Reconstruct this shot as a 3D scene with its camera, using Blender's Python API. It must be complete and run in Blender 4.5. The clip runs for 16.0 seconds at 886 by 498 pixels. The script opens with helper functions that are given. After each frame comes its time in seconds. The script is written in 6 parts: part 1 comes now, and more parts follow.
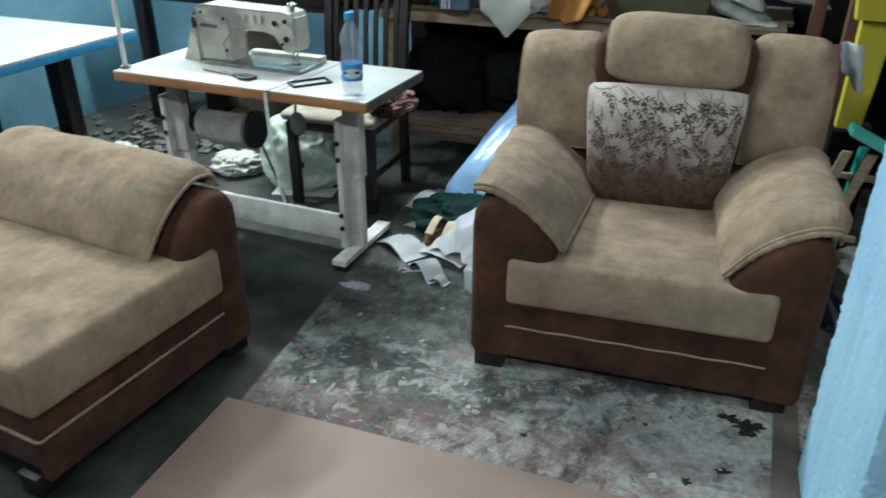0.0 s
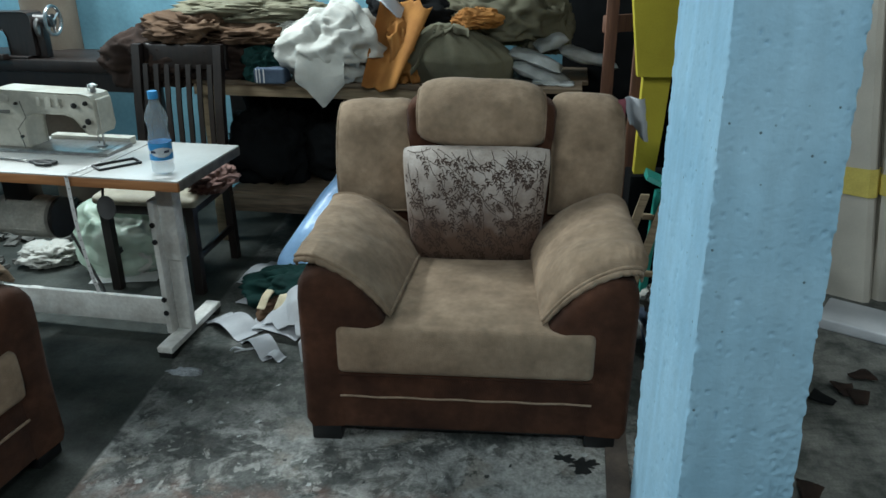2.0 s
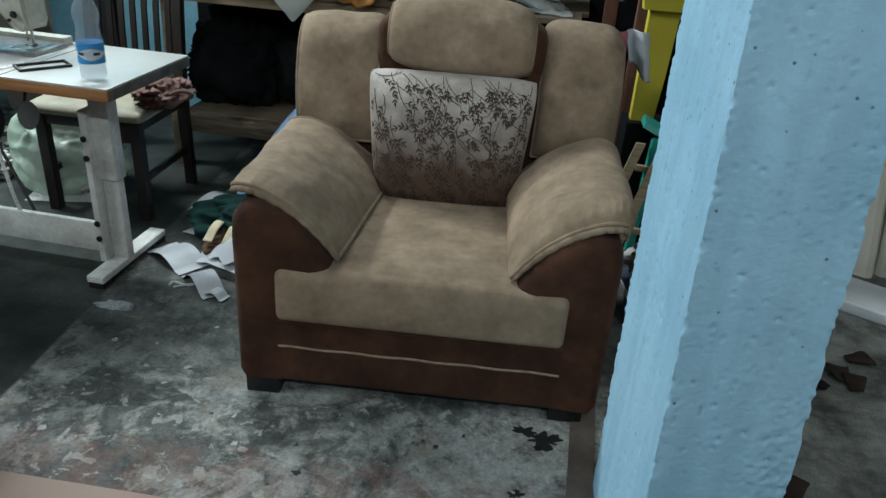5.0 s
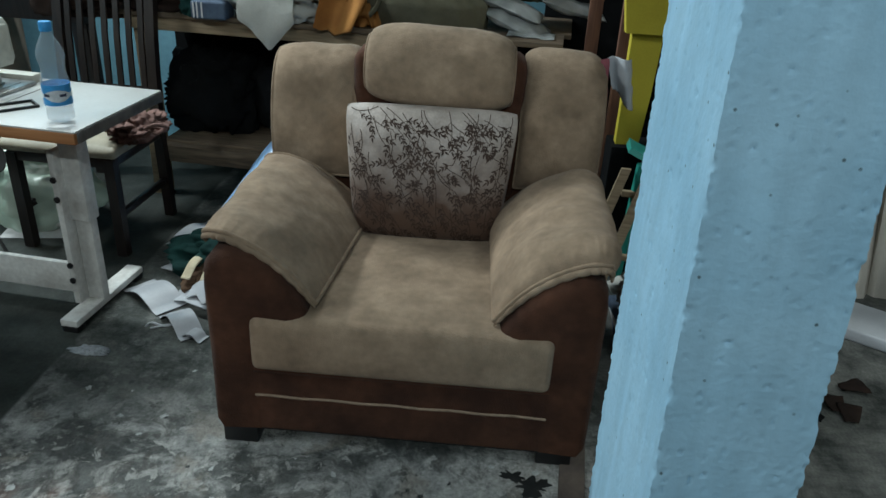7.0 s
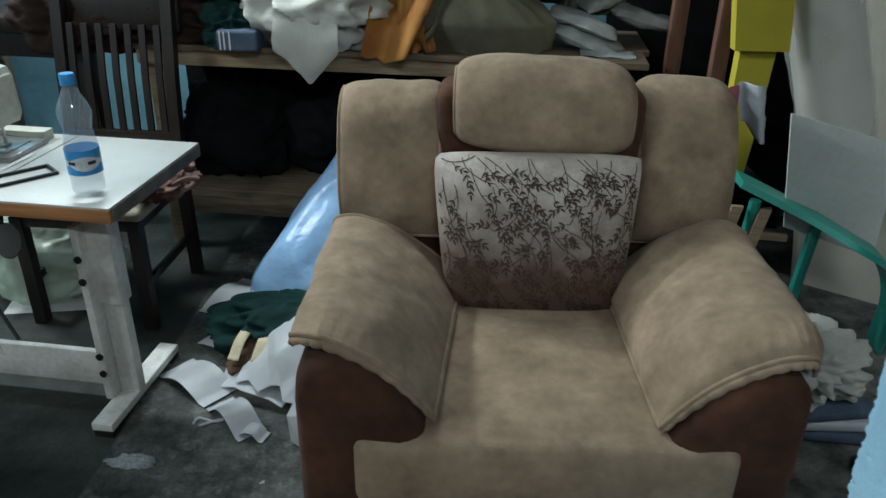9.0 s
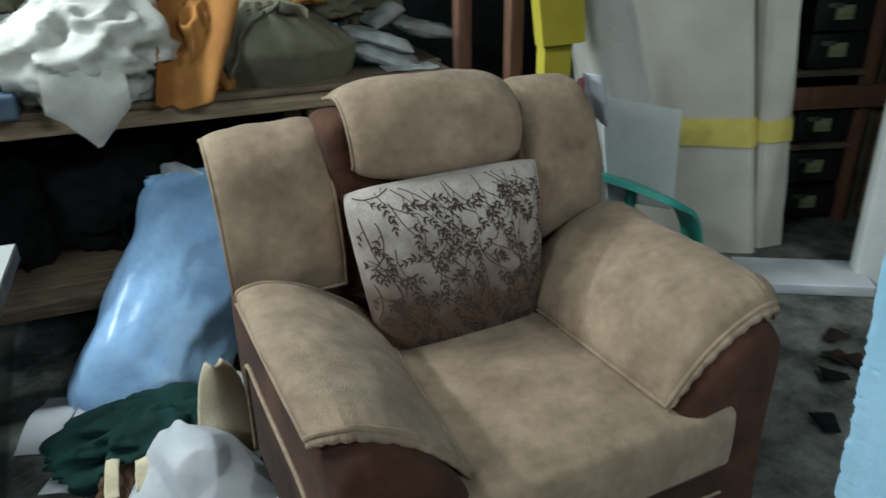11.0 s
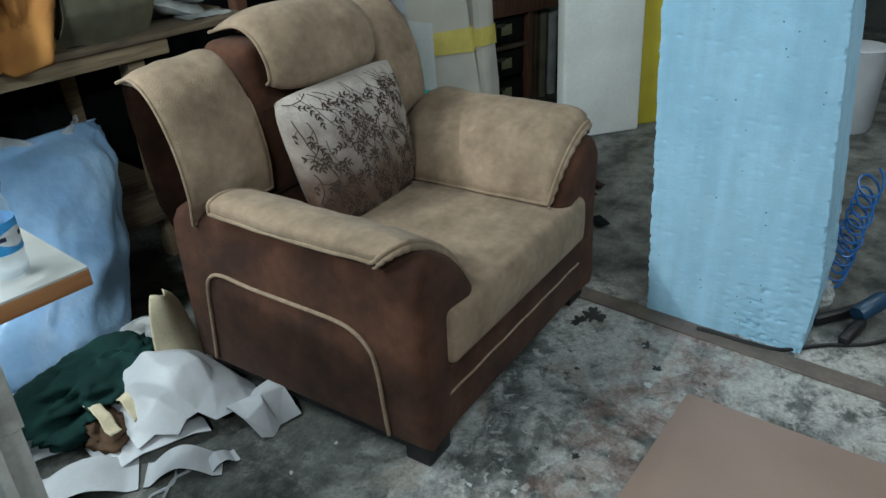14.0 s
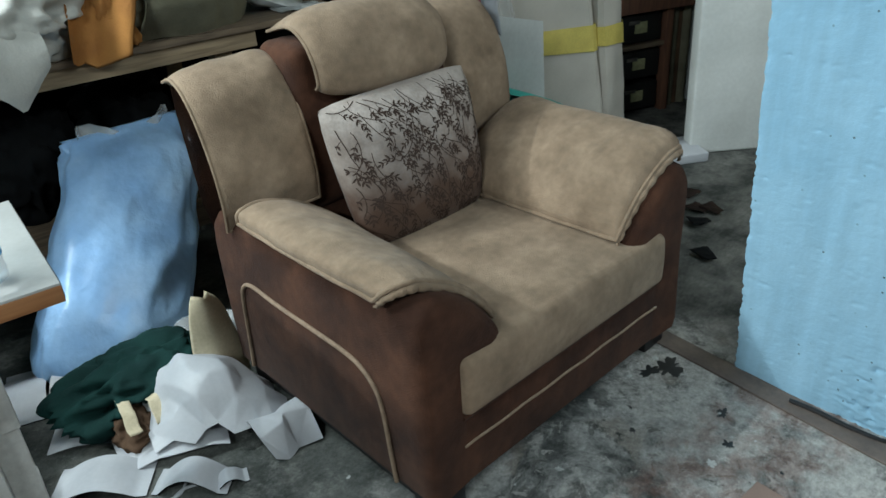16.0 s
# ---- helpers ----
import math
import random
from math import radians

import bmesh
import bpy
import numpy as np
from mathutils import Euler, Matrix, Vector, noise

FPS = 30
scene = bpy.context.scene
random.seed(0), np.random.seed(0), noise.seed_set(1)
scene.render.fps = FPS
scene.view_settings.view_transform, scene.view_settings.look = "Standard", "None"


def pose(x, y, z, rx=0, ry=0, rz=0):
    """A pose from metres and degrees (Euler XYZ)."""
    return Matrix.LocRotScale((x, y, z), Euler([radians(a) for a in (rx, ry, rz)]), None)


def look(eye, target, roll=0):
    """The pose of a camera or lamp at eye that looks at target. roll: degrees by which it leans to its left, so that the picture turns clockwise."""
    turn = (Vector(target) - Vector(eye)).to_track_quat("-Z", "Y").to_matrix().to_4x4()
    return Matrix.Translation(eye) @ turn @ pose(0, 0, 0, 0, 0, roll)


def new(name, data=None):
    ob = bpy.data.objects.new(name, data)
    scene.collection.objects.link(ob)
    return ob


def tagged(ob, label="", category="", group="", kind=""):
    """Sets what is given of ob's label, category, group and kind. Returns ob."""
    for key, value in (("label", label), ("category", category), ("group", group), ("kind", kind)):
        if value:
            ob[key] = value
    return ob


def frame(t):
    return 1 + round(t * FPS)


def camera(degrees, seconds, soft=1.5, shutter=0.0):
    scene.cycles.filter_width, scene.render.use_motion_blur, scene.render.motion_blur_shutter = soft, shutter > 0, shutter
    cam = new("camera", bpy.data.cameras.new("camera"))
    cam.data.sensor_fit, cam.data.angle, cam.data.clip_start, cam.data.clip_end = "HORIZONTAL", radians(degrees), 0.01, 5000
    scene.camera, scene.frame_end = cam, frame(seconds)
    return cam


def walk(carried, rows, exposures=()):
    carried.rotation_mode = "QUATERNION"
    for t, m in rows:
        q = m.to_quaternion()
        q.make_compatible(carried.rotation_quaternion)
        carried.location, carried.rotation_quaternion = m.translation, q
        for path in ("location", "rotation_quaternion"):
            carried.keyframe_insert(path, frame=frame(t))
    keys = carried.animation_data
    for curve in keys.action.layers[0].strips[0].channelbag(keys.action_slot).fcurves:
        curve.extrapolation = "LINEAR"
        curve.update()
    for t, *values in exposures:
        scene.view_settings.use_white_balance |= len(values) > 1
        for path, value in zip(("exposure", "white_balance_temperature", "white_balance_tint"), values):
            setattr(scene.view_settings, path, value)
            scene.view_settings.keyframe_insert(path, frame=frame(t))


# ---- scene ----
cam = camera(61.2, 16.0, shutter=0.4)
PATH = [
    (0, (-0.012, -2.042, 1.545), (-0.514, -0.343, 0.618), 0.2),
    (0.5, (0.014, -2.052, 1.558), (-0.342, -0.285, 0.69), -0.1),
    (1, (0.039, -2.046, 1.561), (-0.214, -0.247, 0.725), -0.3),
    (1.5, (0.062, -2.041, 1.562), (-0.12, -0.222, 0.751), -0.4),
    (2, (0.084, -2.022, 1.551), (-0.054, -0.182, 0.778), -0.1),
    (2.5, (0.097, -2.008, 1.546), (-0.017, -0.16, 0.789), 0.5),
    (3, (0.099, -1.972, 1.49), (-0.011, -0.165, 0.641), 2.0),
    (3.5, (0.107, -1.904, 1.419), (-0.004, -0.152, 0.461), 3.9),
    (4, (0.127, -1.806, 1.426), (0.01, -0.034, 0.507), 4.2),
    (6.5, (0.165, -1.694, 1.464), (0.09, 0.086, 0.557), 3.9),
    (7, (0.177, -1.634, 1.496), (0.089, 0.15, 0.597), 3.1),
    (7.5, (0.197, -1.546, 1.499), (0.117, 0.238, 0.599), 1.9),
    (8, (0.144, -1.461, 1.487), (0.104, 0.329, 0.596), 1.4),
    (8.5, (-0.049, -1.326, 1.484), (-0.103, 0.463, 0.591), 1.4),
    (11, (-0.768, -0.94, 1.462), (0.017, 0.691, 0.611), -1.1),
    (11.5, (-1.084, -0.902, 1.502), (0.082, 0.484, 0.655), -1.0),
    (12, (-1.294, -0.906, 1.494), (0.045, 0.329, 0.668), -2.9),
    (12.5, (-1.491, -0.968, 1.448), (-0.111, 0.184, 0.57), -4.0),
    (13, (-1.591, -0.945, 1.446), (-0.175, 0.131, 0.53), -3.9),
    (13.5, (-1.654, -0.895, 1.433), (-0.215, 0.135, 0.502), -3.4),
    (14, (-1.681, -0.878, 1.435), (-0.228, 0.124, 0.494), -2.7),
    (14.5, (-1.679, -0.86, 1.431), (-0.236, 0.152, 0.486), -2.3),
    (15, (-1.624, -0.847, 1.432), (-0.227, 0.221, 0.479), -2.3),
    (15.5, (-1.481, -0.903, 1.435), (-0.195, 0.292, 0.478), -2.9),
    (16, (-1.296, -0.974, 1.435), (-0.131, 0.339, 0.476), -3.9),
]
walk(cam, [(t, look(eye, target, roll)) for t, eye, target, roll in PATH],
     [(0, 0.4), (0.5, 0.3), (1, 0.1), (2, -0.08), (2.5, -0.16), (3, -0.08), (3.5, 0.15), (4, 0.08), (6.5, -0.05), (7, -0.15), (8, -0.14), (8.5, -0.2), (11, 0.1), (11.5, 0.06), (12, -0.1), (12.5, 0.0), (14, 0.02), (15, 0.03), (16, 0.16)])

# ---- light ----
world = bpy.data.worlds.new("world")
scene.world = world
world.use_nodes = True
world.node_tree.nodes["Background"].inputs[0].default_value = (0.75, 0.85, 1.0, 1)
world.node_tree.nodes["Background"].inputs[1].default_value = 0.012


def tube_lamp(name, x, y, z, rz, power, colour, tilt=0.0, length=1.2):
    data = bpy.data.lights.new(name, "AREA")
    data.shape, data.size, data.size_y, data.energy, data.color = "RECTANGLE", length, 0.05, power, colour
    ob = new(name, data)
    ob.matrix_world = pose(x, y, z, tilt, 0, rz)
    return ob


COOL = (0.86, 0.98, 1.0)
tube_lamp("tube_light", -1.55, 1.9, 2.75, 0, 58, COOL)
tube_lamp("tube_light_wall", -3.4, 1.85, 2.95, 70, 104, COOL, -55)
# Unseen fill lamps, added to lift the chair side, pillar front and foam.
tube_lamp("fill_light_left", -3.5, -1.15, 2.95, 100, 54, COOL, -55)
tube_lamp("fill_light_front", 0.2, -3.2, 3.0, 0, 42, COOL, 45)
tube_lamp("fill_light_side", 2.3, -1.2, 3.1, 90, 30, COOL)


# ---- materials ----
def material(name, base, rough=0.8, second=None, scale=6.0, detail=6.0, fine=None, fine_scale=120.0, bump=0.0,
             bump_scale=60.0, metal=0.0, sheen=0.0, spread=(0.35, 0.65), alpha=1.0, transmission=0.0, vary=0.0):
    """Two scales of noise colour over a base, with fine relief."""
    m = bpy.data.materials.new(name)
    m.use_nodes = True
    nt = m.node_tree
    bsdf = nt.nodes["Principled BSDF"]
    bsdf.inputs["Roughness"].default_value = rough
    bsdf.inputs["Metallic"].default_value = metal
    if rough >= 0.85:
        bsdf.inputs["Specular IOR Level"].default_value = 0.14
    bsdf.inputs["Sheen Weight"].default_value = sheen
    bsdf.inputs["Alpha"].default_value = alpha
    bsdf.inputs["Transmission Weight"].default_value = transmission
    tex = nt.nodes.new("ShaderNodeTexCoord")

    def noisy(s, d):
        n = nt.nodes.new("ShaderNodeTexNoise")
        n.inputs["Scale"].default_value, n.inputs["Detail"].default_value = s, d
        nt.links.new(tex.outputs["Object"], n.inputs["Vector"])
        return n

    second = second or tuple(c * 0.72 for c in base)
    n1 = noisy(scale, detail)
    ramp = nt.nodes.new("ShaderNodeValToRGB")
    ramp.color_ramp.elements[0].position, ramp.color_ramp.elements[1].position = spread
    ramp.color_ramp.elements[0].color, ramp.color_ramp.elements[1].color = (*second, 1), (*base, 1)
    nt.links.new(n1.outputs["Fac"], ramp.inputs["Fac"])
    out = ramp.outputs["Color"]
    n2 = noisy(fine_scale, 4.0)
    mix = nt.nodes.new("ShaderNodeMixRGB")
    mix.blend_type = "MULTIPLY"
    mix.inputs["Fac"].default_value = fine if fine is not None else 0.25
    grey = nt.nodes.new("ShaderNodeValToRGB")
    grey.color_ramp.elements[0].position, grey.color_ramp.elements[1].position = 0.3, 0.7
    grey.color_ramp.elements[0].color, grey.color_ramp.elements[1].color = (0.45, 0.45, 0.45, 1), (1, 1, 1, 1)
    nt.links.new(n2.outputs["Fac"], grey.inputs["Fac"])
    nt.links.new(out, mix.inputs["Color1"])
    nt.links.new(grey.outputs["Color"], mix.inputs["Color2"])
    out = mix.outputs["Color"]
    if vary:
        info = nt.nodes.new("ShaderNodeObjectInfo")
        hsv = nt.nodes.new("ShaderNodeHueSaturation")
        mr = nt.nodes.new("ShaderNodeMapRange")
        mr.inputs["To Min"].default_value, mr.inputs["To Max"].default_value = 1 - vary, 1 + vary
        nt.links.new(info.outputs["Random"], mr.inputs["Value"])
        nt.links.new(mr.outputs["Result"], hsv.inputs["Value"])
        nt.links.new(out, hsv.inputs["Color"])
        out = hsv.outputs["Color"]
    nt.links.new(out, bsdf.inputs["Base Color"])
    if bump:
        n3 = noisy(bump_scale, 6.0)
        b = nt.nodes.new("ShaderNodeBump")
        b.inputs["Strength"].default_value, b.inputs["Distance"].default_value = bump, 0.01
        nt.links.new(n3.outputs["Fac"], b.inputs["Height"])
        nt.links.new(b.outputs["Normal"], bsdf.inputs["Normal"])
    return m


def clear(name, colour, rough, mix_in=0.25):
    """Thin clear plastic: mostly see-through, with gloss."""
    m = bpy.data.materials.new(name)
    m.use_nodes = True
    nt = m.node_tree
    bsdf = nt.nodes["Principled BSDF"]
    bsdf.inputs["Base Color"].default_value = (*colour, 1)
    bsdf.inputs["Roughness"].default_value = rough
    bsdf.inputs["Alpha"].default_value = mix_in
    bsdf.inputs["Specular IOR Level"].default_value = 0.8
    return m


def wood(name, light, dark, along=(1.0, 14.0, 14.0), rough=0.65):
    m = bpy.data.materials.new(name)
    m.use_nodes = True
    nt = m.node_tree
    bsdf = nt.nodes["Principled BSDF"]
    bsdf.inputs["Roughness"].default_value = rough
    tex = nt.nodes.new("ShaderNodeTexCoord")
    mp = nt.nodes.new("ShaderNodeMapping")
    mp.inputs["Scale"].default_value = along
    n = nt.nodes.new("ShaderNodeTexNoise")
    n.inputs["Scale"].default_value, n.inputs["Detail"].default_value = 4.0, 8.0
    n.inputs["Distortion"].default_value = 0.6
    ramp = nt.nodes.new("ShaderNodeValToRGB")
    ramp.color_ramp.elements[0].position, ramp.color_ramp.elements[1].position = 0.32, 0.68
    ramp.color_ramp.elements[0].color, ramp.color_ramp.elements[1].color = (*dark, 1), (*light, 1)
    b = nt.nodes.new("ShaderNodeBump")
    b.inputs["Strength"].default_value, b.inputs["Distance"].default_value = 0.25, 0.004
    nt.links.new(tex.outputs["Object"], mp.inputs["Vector"])
    nt.links.new(mp.outputs["Vector"], n.inputs["Vector"])
    nt.links.new(n.outputs["Fac"], ramp.inputs["Fac"])
    nt.links.new(ramp.outputs["Color"], bsdf.inputs["Base Color"])
    nt.links.new(n.outputs["Fac"], b.inputs["Height"])
    nt.links.new(b.outputs["Normal"], bsdf.inputs["Normal"])
    return m


TAN = material("tan_suede", (0.36, 0.262, 0.181), 0.95, (0.23, 0.164, 0.111), 9, 8, 0.38, 40, 0.3, 220, sheen=0.07, spread=(0.33, 0.67))
BROWN = material("brown_suede", (0.1, 0.043, 0.025), 0.95, (0.045, 0.02, 0.013), 7, 6, 0.48, 34, 0.3, 220, sheen=0.05)
PIPING = material("tan_piping", (0.33, 0.24, 0.17), 0.85, None, 40)
BLACK = material("black_plastic", (0.012, 0.012, 0.013), 0.5, None, 30)
# Black cloth; also on the boards and panel that stand for shaded recesses.
BLACK_CLOTH_AND_SHADE = material("black_cloth", (0.007, 0.008, 0.009), 0.95, None, 9, bump=0.3, bump_scale=30)
LAMINATE = material("white_laminate", (0.54, 0.545, 0.53), 0.35, (0.43, 0.43, 0.41), 3, 8, 0.12, 90)
EDGE_WOOD = wood("orange_ply_edge", (0.42, 0.19, 0.075), (0.27, 0.11, 0.04))
GREY_EDGE = material("worn_grey_edge", (0.16, 0.15, 0.14), 0.7, (0.08, 0.075, 0.07), 18)
FRAME_WHITE = material("chipped_white_paint", (0.78, 0.79, 0.76), 0.5, (0.58, 0.57, 0.54), 12, 8, 0.3, 60, 0.15, 60)
MACHINE = material("cream_enamel", (0.56, 0.55, 0.48), 0.38, (0.42, 0.4, 0.34), 11, 8, 0.25, 70)
STEEL = material("steel", (0.5, 0.5, 0.5), 0.3, None, 40, metal=1.0)
MOTOR = material("dusty_grey_motor", (0.6, 0.59, 0.53), 0.8, (0.4, 0.39, 0.34), 15, 8, 0.4, 90, 0.3, 80)
DARK_WOOD = wood("dark_stained_wood", (0.022, 0.014, 0.012), (0.008, 0.006, 0.006), (14, 14, 1), 0.4)
CREAM_SEAT = material("cream_vinyl", (0.4, 0.36, 0.27), 0.6, (0.3, 0.27, 0.2), 8)
PLANK = wood("rough_plank", (0.2, 0.145, 0.095), (0.09, 0.065, 0.045), (1.5, 20, 20), 0.8)
PALE_PLANK = wood("pale_plank", (0.36, 0.27, 0.17), (0.22, 0.16, 0.1), (1.5, 20, 20), 0.8)
RED_WOOD = wood("reddish_post", (0.2, 0.09, 0.05), (0.1, 0.045, 0.03), (16, 16, 1.2), 0.75)
BLUE_EDGE = material("blue_edge_paint", (0.035, 0.27, 0.52), 0.45, (0.03, 0.2, 0.4), 20)
BLUE_BAG = material("blue_bag", (0.42, 0.66, 0.95), 0.28, (0.3, 0.53, 0.86), 5, 5, 0.12, 40, 0.75, 14)
WHITE_CLOTH = material("white_cloth", (0.55, 0.55, 0.51), 0.9, (0.43, 0.43, 0.4), 5, 5, 0.15, 200, 0.2, 60)
ORANGE_CLOTH = material("orange_cloth", (0.42, 0.19, 0.055), 0.9, (0.3, 0.13, 0.04), 8, 5, 0.2, 250, 0.2, 80)
OLIVE_CLOTH = material("olive_cloth", (0.19, 0.178, 0.125), 0.92, (0.12, 0.114, 0.08), 7, 5, 0.25, 220, 0.2, 80)
BROWN_CLOTH = material("brown_cloth", (0.13, 0.08, 0.05), 0.93, (0.07, 0.042, 0.028), 7, 5, 0.25, 220, 0.2, 60)
DKBROWN_CLOTH = material("dark_brown_cloth", (0.04, 0.025, 0.02), 0.93, (0.02, 0.014, 0.012), 7, 5, 0.25, 220, 0.2, 60)
GREEN_CLOTH = material("dark_green_cloth", (0.012, 0.05, 0.045), 0.9, (0.008, 0.03, 0.028), 7, 5, 0.2, 200, 0.2, 60)
CREAM_CLOTH = material("cream_cloth", (0.68, 0.6, 0.43), 0.9, (0.54, 0.47, 0.33), 7)
GREY_WRAP = material("grey_plastic_wrap", (0.42, 0.44, 0.44), 0.28, (0.26, 0.28, 0.28), 9, 6, 0.2, 40, 0.3, 24)
VINYL = material("white_vinyl", (0.5, 0.52, 0.55), 0.45, (0.41, 0.43, 0.46), 6, 4, 0.08, 100, 0.1, 40)
YELLOW = material("yellow_foam", (0.55, 0.46, 0.055), 0.85, (0.46, 0.38, 0.045), 6, 5, 0.15, 160)
FOAM = material("grey_white_foam", (0.6, 0.565, 0.5), 0.95, (0.5, 0.47, 0.415), 4, 5, 0.12, 180, 0.1, 120)
TAPE_YELLOW = material("yellow_tape", (0.72, 0.6, 0.15), 0.6, (0.62, 0.5, 0.12), 16)
BOARD = material("pale_board", (0.66, 0.68, 0.66), 0.8, (0.55, 0.57, 0.55), 3, 6, 0.15, 60)
TEAL = material("teal_plastic", (0.03, 0.34, 0.28), 0.4, (0.025, 0.28, 0.23), 12)
CARD = material("brown_hardboard", (0.3, 0.205, 0.165), 0.62, (0.255, 0.175, 0.14), 3, 6, 0.14, 160, 0.06, 120)
STRIP = material("brown_strip", (0.16, 0.125, 0.105), 0.6, (0.1, 0.08, 0.07), 10, 8, 0.3, 80)
PAPER = material("white_paper", (0.7, 0.7, 0.7), 0.8, (0.6, 0.6, 0.6), 8)
PINK = material("pink_cloth", (0.42, 0.14, 0.17), 0.9, None, 12)
DUSTY_PINK = material("dusty_pink_cloth", (0.25, 0.15, 0.13), 0.9, (0.15, 0.09, 0.08), 14)
JEANS = material("blue_grey_cloth", (0.1, 0.14, 0.2), 0.9, (0.06, 0.08, 0.12), 12)
HOSE = material("blue_hose", (0.02, 0.16, 0.5), 0.35, None, 20)
TOOL_BLUE = material("dark_blue_tool", (0.02, 0.07, 0.14), 0.4, None, 20)
LABEL_BLUE = material("blue_label", (0.05, 0.36, 0.78), 0.35, None, 30)
LABEL_WHITE = material("label_white", (0.75, 0.8, 0.85), 0.35, None, 30)
INK = material("dark_ink", (0.02, 0.03, 0.08), 0.5, None, 30)
GREY_INK = material("grey_ink", (0.12, 0.12, 0.11), 0.5, None, 30)
BOTTLE = clear("clear_bottle", (0.42, 0.5, 0.55), 0.05, 0.3)
FILM = clear("clear_film", (0.8, 0.83, 0.83), 0.1, 0.32)
GREENBAG = clear("pale_green_bag", (0.6, 0.75, 0.62), 0.35, 0.6)
CRATE_BLACK = material("black_crate", (0.012, 0.012, 0.012), 0.6, None, 10)
CRATE_LABEL = material("yellowish_label", (0.4, 0.4, 0.22), 0.7, None, 40)
ROLL_BROWN = material("brown_paper_roll", (0.2, 0.165, 0.13), 0.85, (0.15, 0.12, 0.095), 5)
RUBBLE = material("rubble", (0.17, 0.17, 0.16), 0.95, (0.06, 0.06, 0.055), 30)
LEAF_INK = material("brown_leaf_print", (0.06, 0.034, 0.024), 0.8, None, 60)
FIBRE = material("white_fibre", (0.6, 0.65, 0.7), 0.95, None, 60, alpha=0.6)


def floral_material():
    """Pale satin that shades to brown at its lower edge, as woven."""
    m = material("floral_satin", (0.56, 0.49, 0.44), 0.5, (0.4, 0.34, 0.3), 16, 6, 0.35, 120, 0.12, 220, sheen=0.08)
    nt = m.node_tree
    bsdf = nt.nodes["Principled BSDF"]
    link = bsdf.inputs["Base Color"].links[0]
    src = link.from_socket
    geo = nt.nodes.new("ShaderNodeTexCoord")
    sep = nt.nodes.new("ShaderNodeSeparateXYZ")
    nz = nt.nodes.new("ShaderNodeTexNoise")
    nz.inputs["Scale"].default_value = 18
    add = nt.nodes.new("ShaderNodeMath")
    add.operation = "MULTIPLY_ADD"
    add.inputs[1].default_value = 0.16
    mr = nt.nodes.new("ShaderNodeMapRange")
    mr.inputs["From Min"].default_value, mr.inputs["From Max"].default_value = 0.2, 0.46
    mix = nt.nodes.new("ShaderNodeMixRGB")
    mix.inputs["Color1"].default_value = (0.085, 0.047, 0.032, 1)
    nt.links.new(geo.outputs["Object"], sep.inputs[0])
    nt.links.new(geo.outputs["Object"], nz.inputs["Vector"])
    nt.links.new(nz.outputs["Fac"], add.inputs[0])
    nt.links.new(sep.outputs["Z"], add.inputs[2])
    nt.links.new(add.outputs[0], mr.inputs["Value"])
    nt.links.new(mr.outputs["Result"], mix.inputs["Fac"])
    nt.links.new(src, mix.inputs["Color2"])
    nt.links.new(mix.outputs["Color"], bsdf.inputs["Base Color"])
    return m


FLORAL = floral_material()


